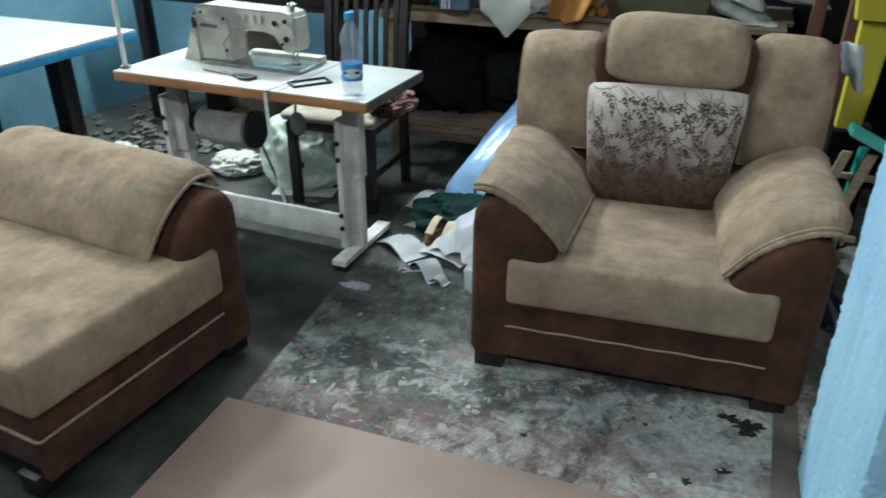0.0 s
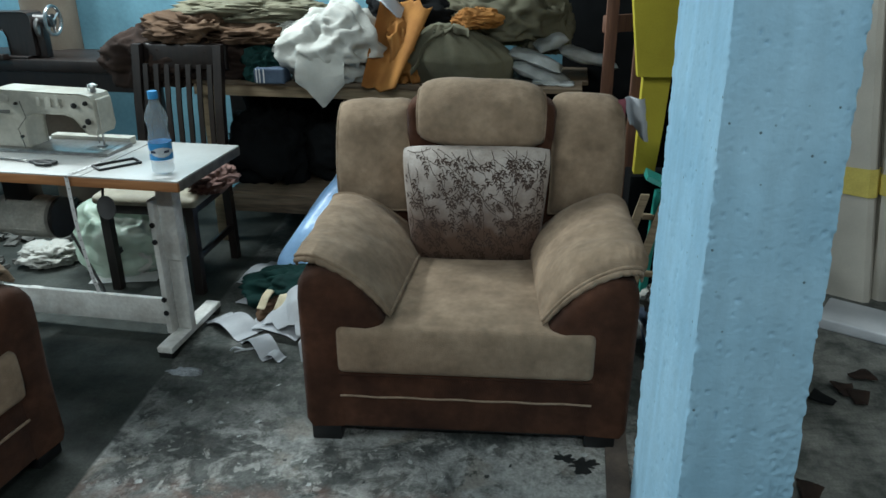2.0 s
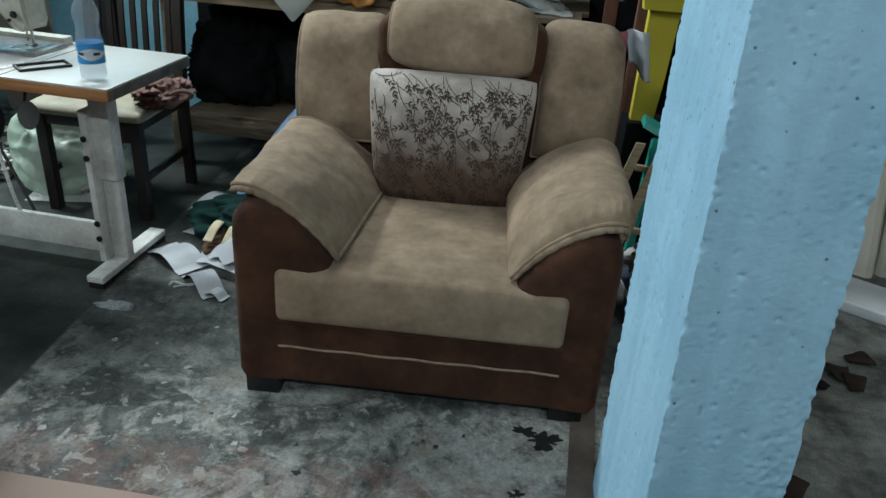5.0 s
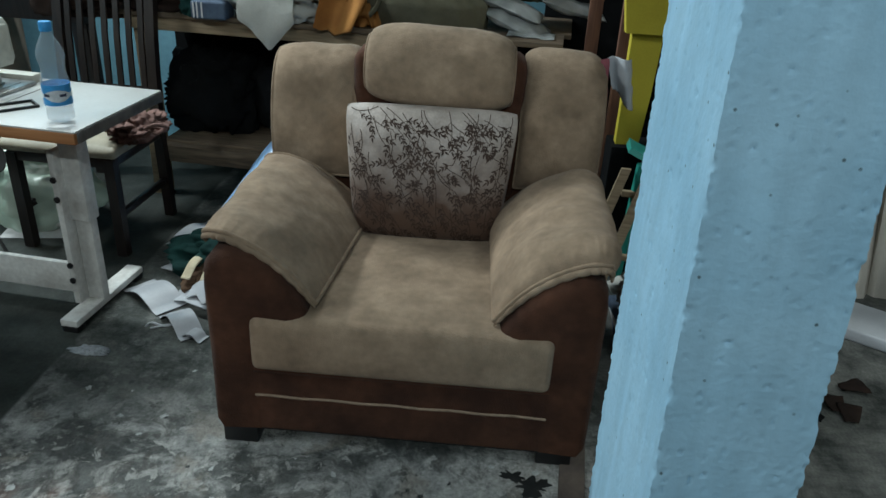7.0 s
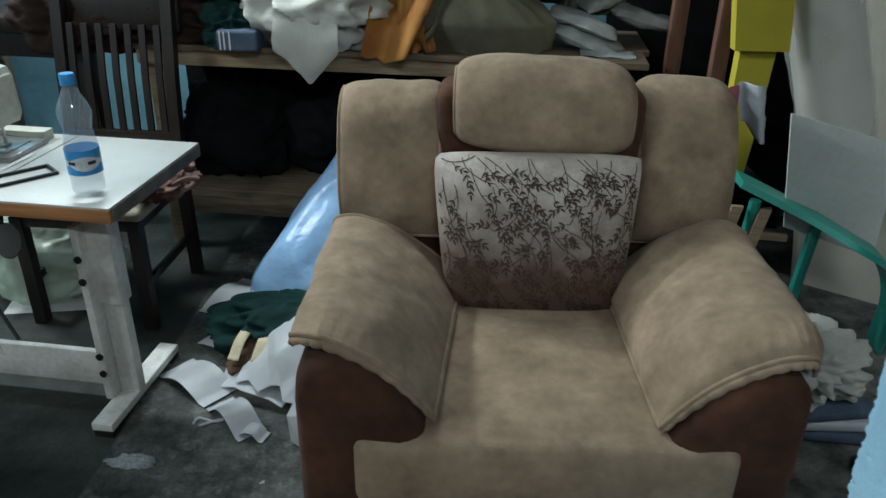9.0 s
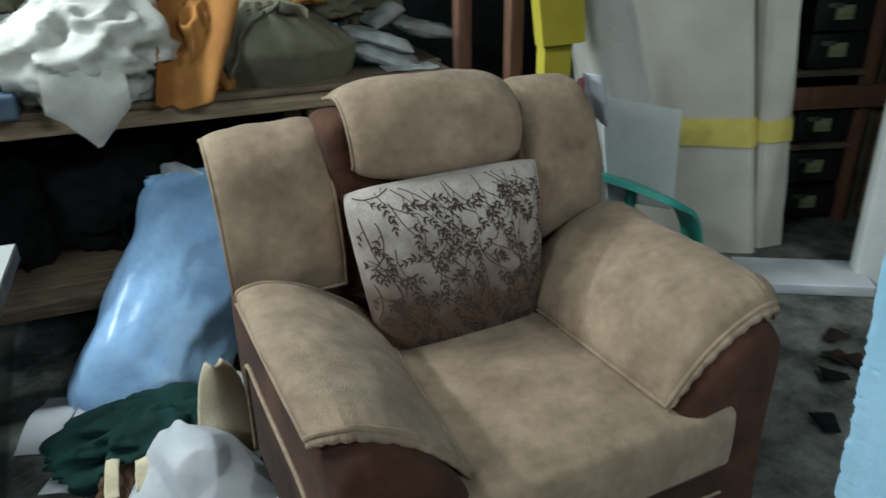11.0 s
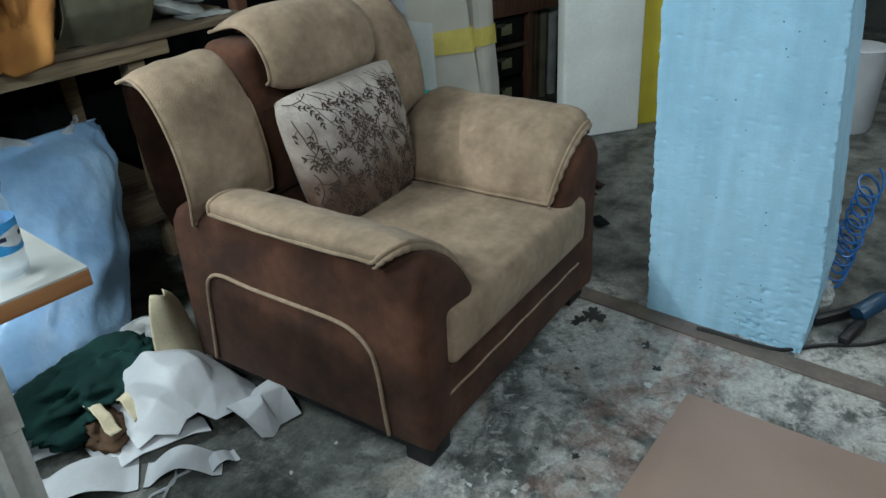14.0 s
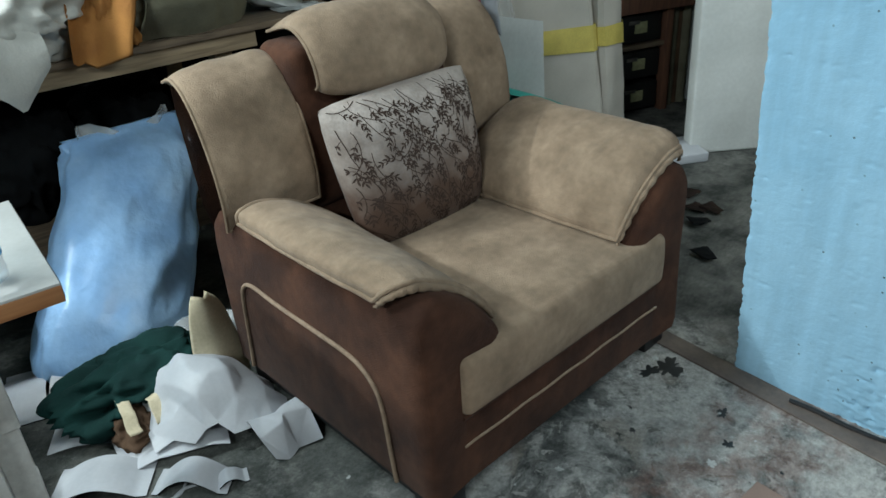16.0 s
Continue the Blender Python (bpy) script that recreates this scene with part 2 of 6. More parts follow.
def floor_material():
    m = bpy.data.materials.new("worn_concrete_floor")
    m.use_nodes = True
    nt = m.node_tree
    L = nt.links
    bsdf = nt.nodes["Principled BSDF"]
    tex = nt.nodes.new("ShaderNodeTexCoord")

    def noisy(s, d, rough=0.6, dist=0.0):
        n = nt.nodes.new("ShaderNodeTexNoise")
        n.inputs["Scale"].default_value, n.inputs["Detail"].default_value = s, d
        n.inputs["Roughness"].default_value, n.inputs["Distortion"].default_value = rough, dist
        L.new(tex.outputs["Object"], n.inputs["Vector"])
        return n

    def ramp(src, a, b, ca, cb):
        r = nt.nodes.new("ShaderNodeValToRGB")
        r.color_ramp.elements[0].position, r.color_ramp.elements[1].position = a, b
        r.color_ramp.elements[0].color, r.color_ramp.elements[1].color = (*ca, 1), (*cb, 1)
        L.new(src, r.inputs["Fac"])
        return r.outputs["Color"]

    def mix(fac, a, b):
        n = nt.nodes.new("ShaderNodeMixRGB")
        L.new(fac, n.inputs["Fac"])
        L.new(a, n.inputs["Color1"])
        L.new(b, n.inputs["Color2"])
        return n.outputs["Color"]

    # a torn pale skim coat over darker concrete, each with flecks of the other
    slab = ramp(noisy(7, 10, 0.75).outputs["Fac"], 0.38, 0.64, (0.038, 0.043, 0.041), (0.16, 0.165, 0.157))
    skim = ramp(noisy(9, 10, 0.75).outputs["Fac"], 0.36, 0.62, (0.13, 0.135, 0.13), (0.45, 0.45, 0.43))
    base = mix(ramp(noisy(1.9, 12, 0.72, 0.35).outputs["Fac"], 0.46, 0.53, (0, 0, 0), (1, 1, 1)), slab, skim)
    white = ramp(noisy(6.5, 12, 0.68, 0.5).outputs["Fac"], 0.53, 0.63, (0, 0, 0), (0.8, 0.8, 0.8))
    fleck = ramp(noisy(17, 6, 0.62, 0.8).outputs["Fac"], 0.585, 0.615, (0, 0, 0), (0.75, 0.75, 0.75))
    pale = ramp(noisy(40, 4).outputs["Fac"], 0.3, 0.7, (0.32, 0.32, 0.3), (0.52, 0.51, 0.48))
    c = mix(white, base, pale)
    c = mix(fleck, c, pale)
    chip = ramp(noisy(13, 7, 0.64, 0.9).outputs["Fac"], 0.57, 0.61, (0, 0, 0), (0.65, 0.65, 0.65))
    c = mix(chip, c, ramp(noisy(35, 4).outputs["Fac"], 0.3, 0.7, (0.045, 0.047, 0.044), (0.12, 0.115, 0.105)))
    bald = ramp(noisy(4.2, 8, 0.6, 0.4).outputs["Fac"], 0.56, 0.62, (0, 0, 0), (0.6, 0.6, 0.6))
    c = mix(bald, c, ramp(noisy(50, 6).outputs["Fac"], 0.3, 0.7, (0.2, 0.175, 0.145), (0.34, 0.31, 0.27)))
    dark = ramp(noisy(5.5, 12, 0.82, 0.3).outputs["Fac"], 0.55, 0.63, (0, 0, 0), (1, 1, 1))
    ink = ramp(noisy(30, 4).outputs["Fac"], 0.3, 0.7, (0.025, 0.03, 0.028), (0.07, 0.075, 0.07))
    c = mix(dark, c, ink)
    # old red oxide band in front of the board
    sep = nt.nodes.new("ShaderNodeSeparateXYZ")
    L.new(tex.outputs["Object"], sep.inputs[0])
    wob = noisy(7, 6)

    def band(axis, lo, hi, soft, amount):
        ad = nt.nodes.new("ShaderNodeMath")
        ad.operation = "MULTIPLY_ADD"
        ad.inputs[1].default_value = amount
        L.new(wob.outputs["Fac"], ad.inputs[0])
        L.new(sep.outputs[axis], ad.inputs[2])
        mr = nt.nodes.new("ShaderNodeMapRange")
        mr.inputs["From Min"].default_value, mr.inputs["From Max"].default_value = lo, lo + soft
        L.new(ad.outputs[0], mr.inputs["Value"])
        mr2 = nt.nodes.new("ShaderNodeMapRange")
        mr2.inputs["From Min"].default_value, mr2.inputs["From Max"].default_value = hi, hi - soft
        L.new(ad.outputs[0], mr2.inputs["Value"])
        mu = nt.nodes.new("ShaderNodeMath")
        mu.operation = "MULTIPLY"
        L.new(mr.outputs["Result"], mu.inputs[0])
        L.new(mr2.outputs["Result"], mu.inputs[1])
        return mu.outputs[0]

    tread = nt.nodes.new("ShaderNodeMath")
    tread.operation = "MULTIPLY"
    L.new(band("X", 0.27, 0.85, 0.1, 0.3), tread.inputs[0])
    L.new(ramp(noisy(10, 9, 0.75).outputs["Fac"], 0.42, 0.54, (0, 0, 0), (0.85, 0.85, 0.85)), tread.inputs[1])
    c = mix(tread.outputs[0], c, pale)
    # darker slab level with the chair, its shadow painted in; worn masks it
    shaded_slab = ramp(noisy(5, 10, 0.75).outputs["Fac"], 0.36, 0.66, (0.022, 0.028, 0.025), (0.15, 0.157, 0.146))
    worn = nt.nodes.new("ShaderNodeMath")
    worn.operation = "MULTIPLY"
    L.new(band("Y", 0.2, 9.0, 0.22, 0.35), worn.inputs[0])
    L.new(ramp(noisy(8, 9, 0.75).outputs["Fac"], 0.36, 0.5, (0.5, 0.5, 0.5), (1, 1, 1)), worn.inputs[1])
    c = mix(worn.outputs[0], c, shaded_slab)
    redn = ramp(noisy(13, 7).outputs["Fac"], 0.4, 0.55, (0, 0, 0), (0.42, 0.42, 0.42))
    mu = nt.nodes.new("ShaderNodeMath")
    mu.operation = "MULTIPLY"
    L.new(band("Y", -0.52, -0.12, 0.06, 0.2), mu.inputs[0])
    L.new(redn, mu.inputs[1])
    red = ramp(noisy(60, 4).outputs["Fac"], 0.3, 0.7, (0.16, 0.075, 0.06), (0.27, 0.15, 0.12))
    c = mix(mu.outputs[0], c, red)
    # unpainted darker slab beyond the seam near the sewing table, cast shadows painted in
    dk = ramp(noisy(4, 8, 0.65).outputs["Fac"], 0.35, 0.7, (0.012, 0.016, 0.014), (0.075, 0.083, 0.075))
    c = mix(band("X", -9.0, -1.155, 0.012, 0.02), c, dk)
    far = ramp(noisy(6, 9, 0.7).outputs["Fac"], 0.38, 0.66, (0.04, 0.045, 0.042), (0.21, 0.21, 0.195))
    c = mix(band("X", 0.68, 12.0, 0.12, 0.2), c, far)
    grit = nt.nodes.new("ShaderNodeMixRGB")
    grit.blend_type = "MULTIPLY"
    grit.inputs["Fac"].default_value = 0.45
    L.new(c, grit.inputs["Color1"])
    L.new(ramp(noisy(95, 8, 0.85).outputs["Fac"], 0.4, 0.56, (0.3, 0.3, 0.3), (1.0, 1.0, 1.0)), grit.inputs["Color2"])
    L.new(grit.outputs["Color"], bsdf.inputs["Base Color"])
    bsdf.inputs["Specular IOR Level"].default_value = 0.22
    rr = nt.nodes.new("ShaderNodeMapRange")
    rr.inputs["To Min"].default_value, rr.inputs["To Max"].default_value = 0.5, 0.88
    L.new(noisy(4, 6).outputs["Fac"], rr.inputs["Value"])
    L.new(rr.outputs["Result"], bsdf.inputs["Roughness"])
    bp = nt.nodes.new("ShaderNodeBump")
    bp.inputs["Strength"].default_value, bp.inputs["Distance"].default_value = 0.5, 0.006
    L.new(noisy(28, 9, 0.7).outputs["Fac"], bp.inputs["Height"])
    L.new(bp.outputs["Normal"], bsdf.inputs["Normal"])
    return m


FLOOR = floor_material()


def pillar_paint():
    """Blue distemper with pin holes, streaks and bare specks."""
    m = material("blue_distemper", (0.35, 0.59, 0.76), 0.8, (0.28, 0.51, 0.68), 3.5, 9, 0.16, 24, 0.14, 110)
    nt = m.node_tree
    bsdf = nt.nodes["Principled BSDF"]
    src = bsdf.inputs["Base Color"].links[0].from_socket
    tex = nt.nodes.new("ShaderNodeTexCoord")
    vor = nt.nodes.new("ShaderNodeTexVoronoi")
    vor.inputs["Scale"].default_value = 27
    gate = nt.nodes.new("ShaderNodeTexNoise")
    gate.inputs["Scale"].default_value, gate.inputs["Detail"].default_value = 9, 3
    hole = nt.nodes.new("ShaderNodeMapRange")
    hole.inputs["From Min"].default_value, hole.inputs["From Max"].default_value = 0.095, 0.05
    allow = nt.nodes.new("ShaderNodeMapRange")
    allow.inputs["From Min"].default_value, allow.inputs["From Max"].default_value = 0.47, 0.53
    both = nt.nodes.new("ShaderNodeMath")
    both.operation = "MULTIPLY"
    mix = nt.nodes.new("ShaderNodeMixRGB")
    mix.inputs["Color2"].default_value = (0.08, 0.14, 0.17, 1)
    mp = nt.nodes.new("ShaderNodeMapping")
    mp.inputs["Scale"].default_value = (9, 9, 0.5)
    streak = nt.nodes.new("ShaderNodeTexNoise")
    streak.inputs["Scale"].default_value, streak.inputs["Detail"].default_value = 3, 6
    sr = nt.nodes.new("ShaderNodeMapRange")
    sr.inputs["From Min"].default_value, sr.inputs["From Max"].default_value = 0.35, 0.7
    sr.inputs["To Min"].default_value, sr.inputs["To Max"].default_value = 0.9, 1.03
    tint = nt.nodes.new("ShaderNodeHueSaturation")
    L = nt.links
    L.new(tex.outputs["Object"], vor.inputs["Vector"])
    L.new(tex.outputs["Object"], gate.inputs["Vector"])
    L.new(tex.outputs["Object"], mp.inputs["Vector"])
    L.new(mp.outputs["Vector"], streak.inputs["Vector"])
    L.new(vor.outputs["Distance"], hole.inputs["Value"])
    L.new(gate.outputs["Fac"], allow.inputs["Value"])
    L.new(hole.outputs["Result"], both.inputs[0])
    L.new(allow.outputs["Result"], both.inputs[1])
    L.new(streak.outputs["Fac"], sr.inputs["Value"])
    L.new(sr.outputs["Result"], tint.inputs["Value"])
    L.new(src, tint.inputs["Color"])
    L.new(both.outputs[0], mix.inputs["Fac"])
    L.new(tint.outputs["Color"], mix.inputs["Color1"])
    L.new(mix.outputs["Color"], bsdf.inputs["Base Color"])
    return m


BLUE_PAINT = pillar_paint()
WALL_PAINT = material("blue_wall_paint", (0.175, 0.38, 0.48), 0.8, (0.115, 0.27, 0.35), 2.5, 8, 0.2, 40, 0.3, 20)
DULL_WALL = material("dull_wall", (0.09, 0.095, 0.09), 0.9, (0.05, 0.055, 0.052), 1.5, 8, 0.25, 30, 0.3, 20)


# ---- building helpers ----
def part(name, bm, mat, parent=None, label="", smooth=True, at=None, sharp=42):
    """Link a bmesh as one mesh object under a thing or a part."""
    me = bpy.data.meshes.new(name)
    bmesh.ops.recalc_face_normals(bm, faces=bm.faces)
    bm.to_mesh(me)
    bm.free()
    me.materials.append(mat)
    if smooth:
        me.polygons.foreach_set("use_smooth", [True] * len(me.polygons))
        me.set_sharp_from_angle(angle=radians(sharp))
    ob = new(name, me)
    if at is not None:
        ob.matrix_basis = at
    if parent is not None:
        ob.parent = parent
    if label:
        ob["label"] = label
    return ob


def thing(name, at, label, category, group="", kind=""):
    ob = new(name)
    ob.empty_display_size = 0.05
    ob.matrix_basis = at
    return tagged(ob, label, category, group, kind)


def box(x0, x1, y0, y1, z0, z1, bevel=0.0, seg=2, bm=None, m=None):
    own = bm is None
    bm = bm or bmesh.new()
    r = bmesh.ops.create_cube(bm, size=1.0)
    vs = r["verts"]
    for v in vs:
        v.co = Vector((x0 + (v.co.x + 0.5) * (x1 - x0), y0 + (v.co.y + 0.5) * (y1 - y0), z0 + (v.co.z + 0.5) * (z1 - z0)))
    if bevel:
        es = list({e for v in vs for e in v.link_edges})
        g = bmesh.ops.bevel(bm, geom=es, offset=bevel, segments=seg, profile=0.5, affect="EDGES")
        vs = list({v for f in g["faces"] for v in f.verts} | {v for v in vs if v.is_valid})
    if m is not None:
        bmesh.ops.transform(bm, matrix=m, verts=vs)
    return bm


def skin(rows, closed_u=False, cap=False, bm=None):
    """Faces over a list of rows of points."""
    bm = bm or bmesh.new()
    vs = [[bm.verts.new(p) for p in row] for row in rows]
    n = len(vs[0])
    for a, b in zip(vs, vs[1:]):
        for i in range(n if closed_u else n - 1):
            j = (i + 1) % n
            bm.faces.new((a[i], a[j], b[j], b[i]))
    if cap:
        bm.faces.new(list(reversed(vs[0])))
        bm.faces.new(vs[-1])
    return bm


def lathe(profile, n=28, bm=None, m=None):
    """Turn (radius, z) pairs about the z axis."""
    rows = []
    for r, z in profile:
        row = [Vector((max(r, 1e-4) * math.cos(2 * math.pi * k / n), max(r, 1e-4) * math.sin(2 * math.pi * k / n), z)) for k in range(n)]
        rows.append([m @ p for p in row] if m is not None else row)
    return skin(rows, True, True, bm)


def tube(points, r, n=8, bm=None, taper=None):
    """A round bar along points."""
    pts = [Vector(p) for p in points]
    rows, side = [], None
    for i, p in enumerate(pts):
        d = (pts[min(i + 1, len(pts) - 1)] - pts[max(i - 1, 0)]).normalized()
        if side is None:
            side = d.orthogonal().normalized()
        side = (side - d * side.dot(d)).normalized()
        up = d.cross(side)
        rr = taper(i / (len(pts) - 1)) * r if taper else r
        rows.append([p + rr * (math.cos(2 * math.pi * k / n) * side + math.sin(2 * math.pi * k / n) * up) for k in range(n)])
    return skin(rows, True, True, bm)


def spline(pts, n):
    """Catmull-Rom points through pts."""
    P = [Vector(p) for p in pts]
    P = [2 * P[0] - P[1]] + P + [2 * P[-1] - P[-2]]
    out = []
    segs = len(P) - 3
    for k in range(n + 1):
        t = k / n * segs
        i = min(int(t), segs - 1)
        t -= i
        a, b, c, d = P[i:i + 4]
        out.append(0.5 * ((2 * b) + (c - a) * t + (2 * a - 5 * b + 4 * c - d) * t * t + (3 * b - a - 3 * c + d) * t ** 3))
    return out


def padded(f, nu, nv, thick, soft=0.12, puff=None, wrinkle=0.0, seed=0.0, back=0.5):
    """A stuffed pad over the sheet f(u, v): rounded rim, thick in its middle. Returns the bmesh and its rim."""
    def prof(a):
        e = min(a, 1 - a) / soft
        return math.sqrt(max(0.0, 1 - (1 - min(e, 1.0)) ** 2))

    def grid(sgn, amount):
        rows = []
        for i in range(nu + 1):
            row = []
            for j in range(nv + 1):
                u, v = i / nu, j / nv
                p = f(u, v)
                e = 1e-3
                n = (f(min(u + e, 1), v) - f(max(u - e, 0), v)).cross(f(u, min(v + e, 1)) - f(u, max(v - e, 0)))
                n = n.normalized() if n.length > 1e-12 else Vector((0, 0, 1))
                h = prof(u) * prof(v) * amount
                if puff:
                    h *= puff(u, v)
                if wrinkle:
                    q = p * 9 + Vector((seed, seed * 2, 0))
                    h += wrinkle * prof(u) * prof(v) * (noise.noise(q) + 0.5 * noise.noise(q * 2.3))
                row.append(p + n * h * sgn)
            rows.append(row)
        return rows

    top, bot = grid(1, thick), grid(-1, thick * back)
    bm = skin(top)
    skin(bot, bm=bm)
    bmesh.ops.remove_doubles(bm, verts=bm.verts, dist=1e-5)
    rim = [f(k / 40, 0) for k in range(40)] + [f(1, k / 40) for k in range(40)] + [f(1 - k / 40, 1) for k in range(40)] + [f(0, 1 - k / 40) for k in range(41)]
    return bm, rim


def heap(rx, ry, rz, seed, folds=0.25, scale=3.0, nu=80, nv=44, flat=0.12, sharp=1.6):
    """A soft crumpled pile of cloth that rests on z = 0."""
    rows = []
    off = Vector((seed * 7.1, seed * 3.3, seed * 1.7))
    for j in range(nv + 1):
        th = math.pi * j / nv
        row = []
        for i in range(nu):
            ph = 2 * math.pi * i / nu
            d = Vector((math.sin(th) * math.cos(ph), math.sin(th) * math.sin(ph), math.cos(th)))
            q = d * scale + off
            w = Vector((noise.noise(q * 0.7), noise.noise(q * 0.7 + Vector((9, 2, 4))), noise.noise(q * 0.7 + Vector((3, 8, 1)))))
            n1, n2 = noise.noise(q * 0.8 + w * 1.1), noise.noise(q * 1.7 + w * 0.8)
            crease = 1 - math.sqrt(n1 * n1 + 0.004) * sharp
            r = 1 + folds * (crease - 0.6) + folds * 0.9 * noise.noise(d * scale * 0.45 + off) + folds * 0.3 * (0.5 - math.sqrt(n2 * n2 + 0.006) * 1.6)
            p = Vector((d.x * rx * r, d.y * ry * r, d.z * rz * r + rz * 0.8))
            if p.z < 0:
                p.z *= flat * 0.05
            row.append(p)
        rows.append(row)
    return skin(rows, True, True)


def cloth(f, nu, nv, seed, amp, scale, thick=0.004):
    """A thin sheet over f(u, v), rumpled; both sides, with an edge."""
    off = Vector((seed * 5.3, seed * 2.9, seed))
    top, bot = [], []
    for i in range(nu + 1):
        a, b = [], []
        for j in range(nv + 1):
            p = f(i / nu, j / nv)
            q = Vector((p.x, p.y, p.z)) * scale + off
            n1 = noise.noise(q)
            d = amp * (1 - 2 * math.sqrt(n1 * n1 + 0.004)) + amp * 0.35 * noise.noise(q * 2.2)
            p = p + Vector((0.35 * d, 0.3 * d, d))
            a.append(p)
            b.append(p - Vector((0, 0, thick)))
        top.append(a)
        bot.append(b)
    bm = skin(top)
    skin(bot, bm=bm)
    edge = [e for e in bm.edges if e.is_boundary]
    bmesh.ops.bridge_loops(bm, edges=edge)
    return bm


ROOM = -5.2  # the room's axes, turned against the armchair's


# ---- structure ----
def structure(name, bm, mat, at=None, label="", category="", smooth=False):
    return tagged(part(name, bm, mat, None, "", smooth, at), label, category, "", "structure")


TURNED = pose(0, 0, 0, 0, 0, ROOM)
floor_ob = structure("floor", skin([[Vector((-6 + 14 * i / 40, -6 + 12 * j / 40, 0)) for j in range(41)] for i in range(41)]), FLOOR,
          None, "worn mottled grey concrete floor with white and red stains", "floor")


def stain(x, y, r, seed, spikes, mat, squash=1.0, rot=0.0):
    """A flat splash with a torn outline, part of the floor."""
    rnd = random.Random(seed)
    bm = bmesh.new()
    n = 46
    ring = []
    for k in range(n):
        a = 2 * math.pi * k / n
        q = r * (0.62 + spikes * noise.noise(Vector((math.cos(a) * 2.6, math.sin(a) * 2.6, seed))) + 0.12 * spikes * noise.noise(Vector((math.cos(a) * 8, math.sin(a) * 8, seed))))
        q = max(q, r * 0.12)
        ring.append(bm.verts.new((q * math.cos(a), q * math.sin(a) * squash, 0.0009)))
    mid = bm.verts.new((0, 0, 0.0012))
    for k in range(n):
        bm.faces.new((mid, ring[k], ring[(k + 1) % n]))
    part("stain", bm, mat, floor_ob, "", False, pose(x, y, 0, 0, 0, rot))


OIL = material("oil_stain", (0.028, 0.03, 0.03), 0.5, (0.015, 0.017, 0.017), 20)
SPLASH = material("paint_splash", (0.52, 0.53, 0.52), 0.8, (0.36, 0.37, 0.36), 26)
stain(0.385, -0.075, 0.075, 3, 0.6, OIL, 0.7, 30)
stain(0.33, -0.04, 0.05, 5, 0.55, OIL, 0.6, -20)
stain(0.3, -0.29, 0.024, 6, 0.6, OIL)
stain(0.2, -0.36, 0.02, 7, 0.6, OIL)
rnd = random.Random(21)
for k in range(46):
    x, y = rnd.uniform(-1.1, 0.45), rnd.uniform(-0.55, 0.35)
    if y < 0.0 or x < -0.55:
        stain(x, y, rnd.uniform(0.006, 0.021), 30 + k, 0.45, OIL if rnd.random() < 0.3 else SPLASH, rnd.uniform(0.5, 1), rnd.uniform(0, 180))
structure("wall_back", box(-4.0, 5.7, 2.35, 2.55, 0, 3.4), WALL_PAINT, TURNED, "blue painted block wall behind the shelves", "wall")
structure("wall_left", box(-4.05, -3.85, -4.2, 2.35, 0, 3.4), WALL_PAINT, TURNED, "blue painted wall beside the work tables", "wall")
structure("wall_right", box(5.5, 5.7, -4.2, 2.35, 0, 3.4), DULL_WALL, TURNED, "dull grey wall added to close the room", "wall")
# Unseen front wall and ceiling, added to close the room with little bounce.
structure("wall_front", box(-4.05, 5.7, -4.4, -4.2, 0, 3.4), DULL_WALL, TURNED, "dull grey wall added to close the room", "wall")
structure("ceiling", box(-4.2, 5.8, -4.5, 2.6, 3.4, 3.55), DULL_WALL, TURNED, "unseen plain grey ceiling added to close the room", "ceiling")


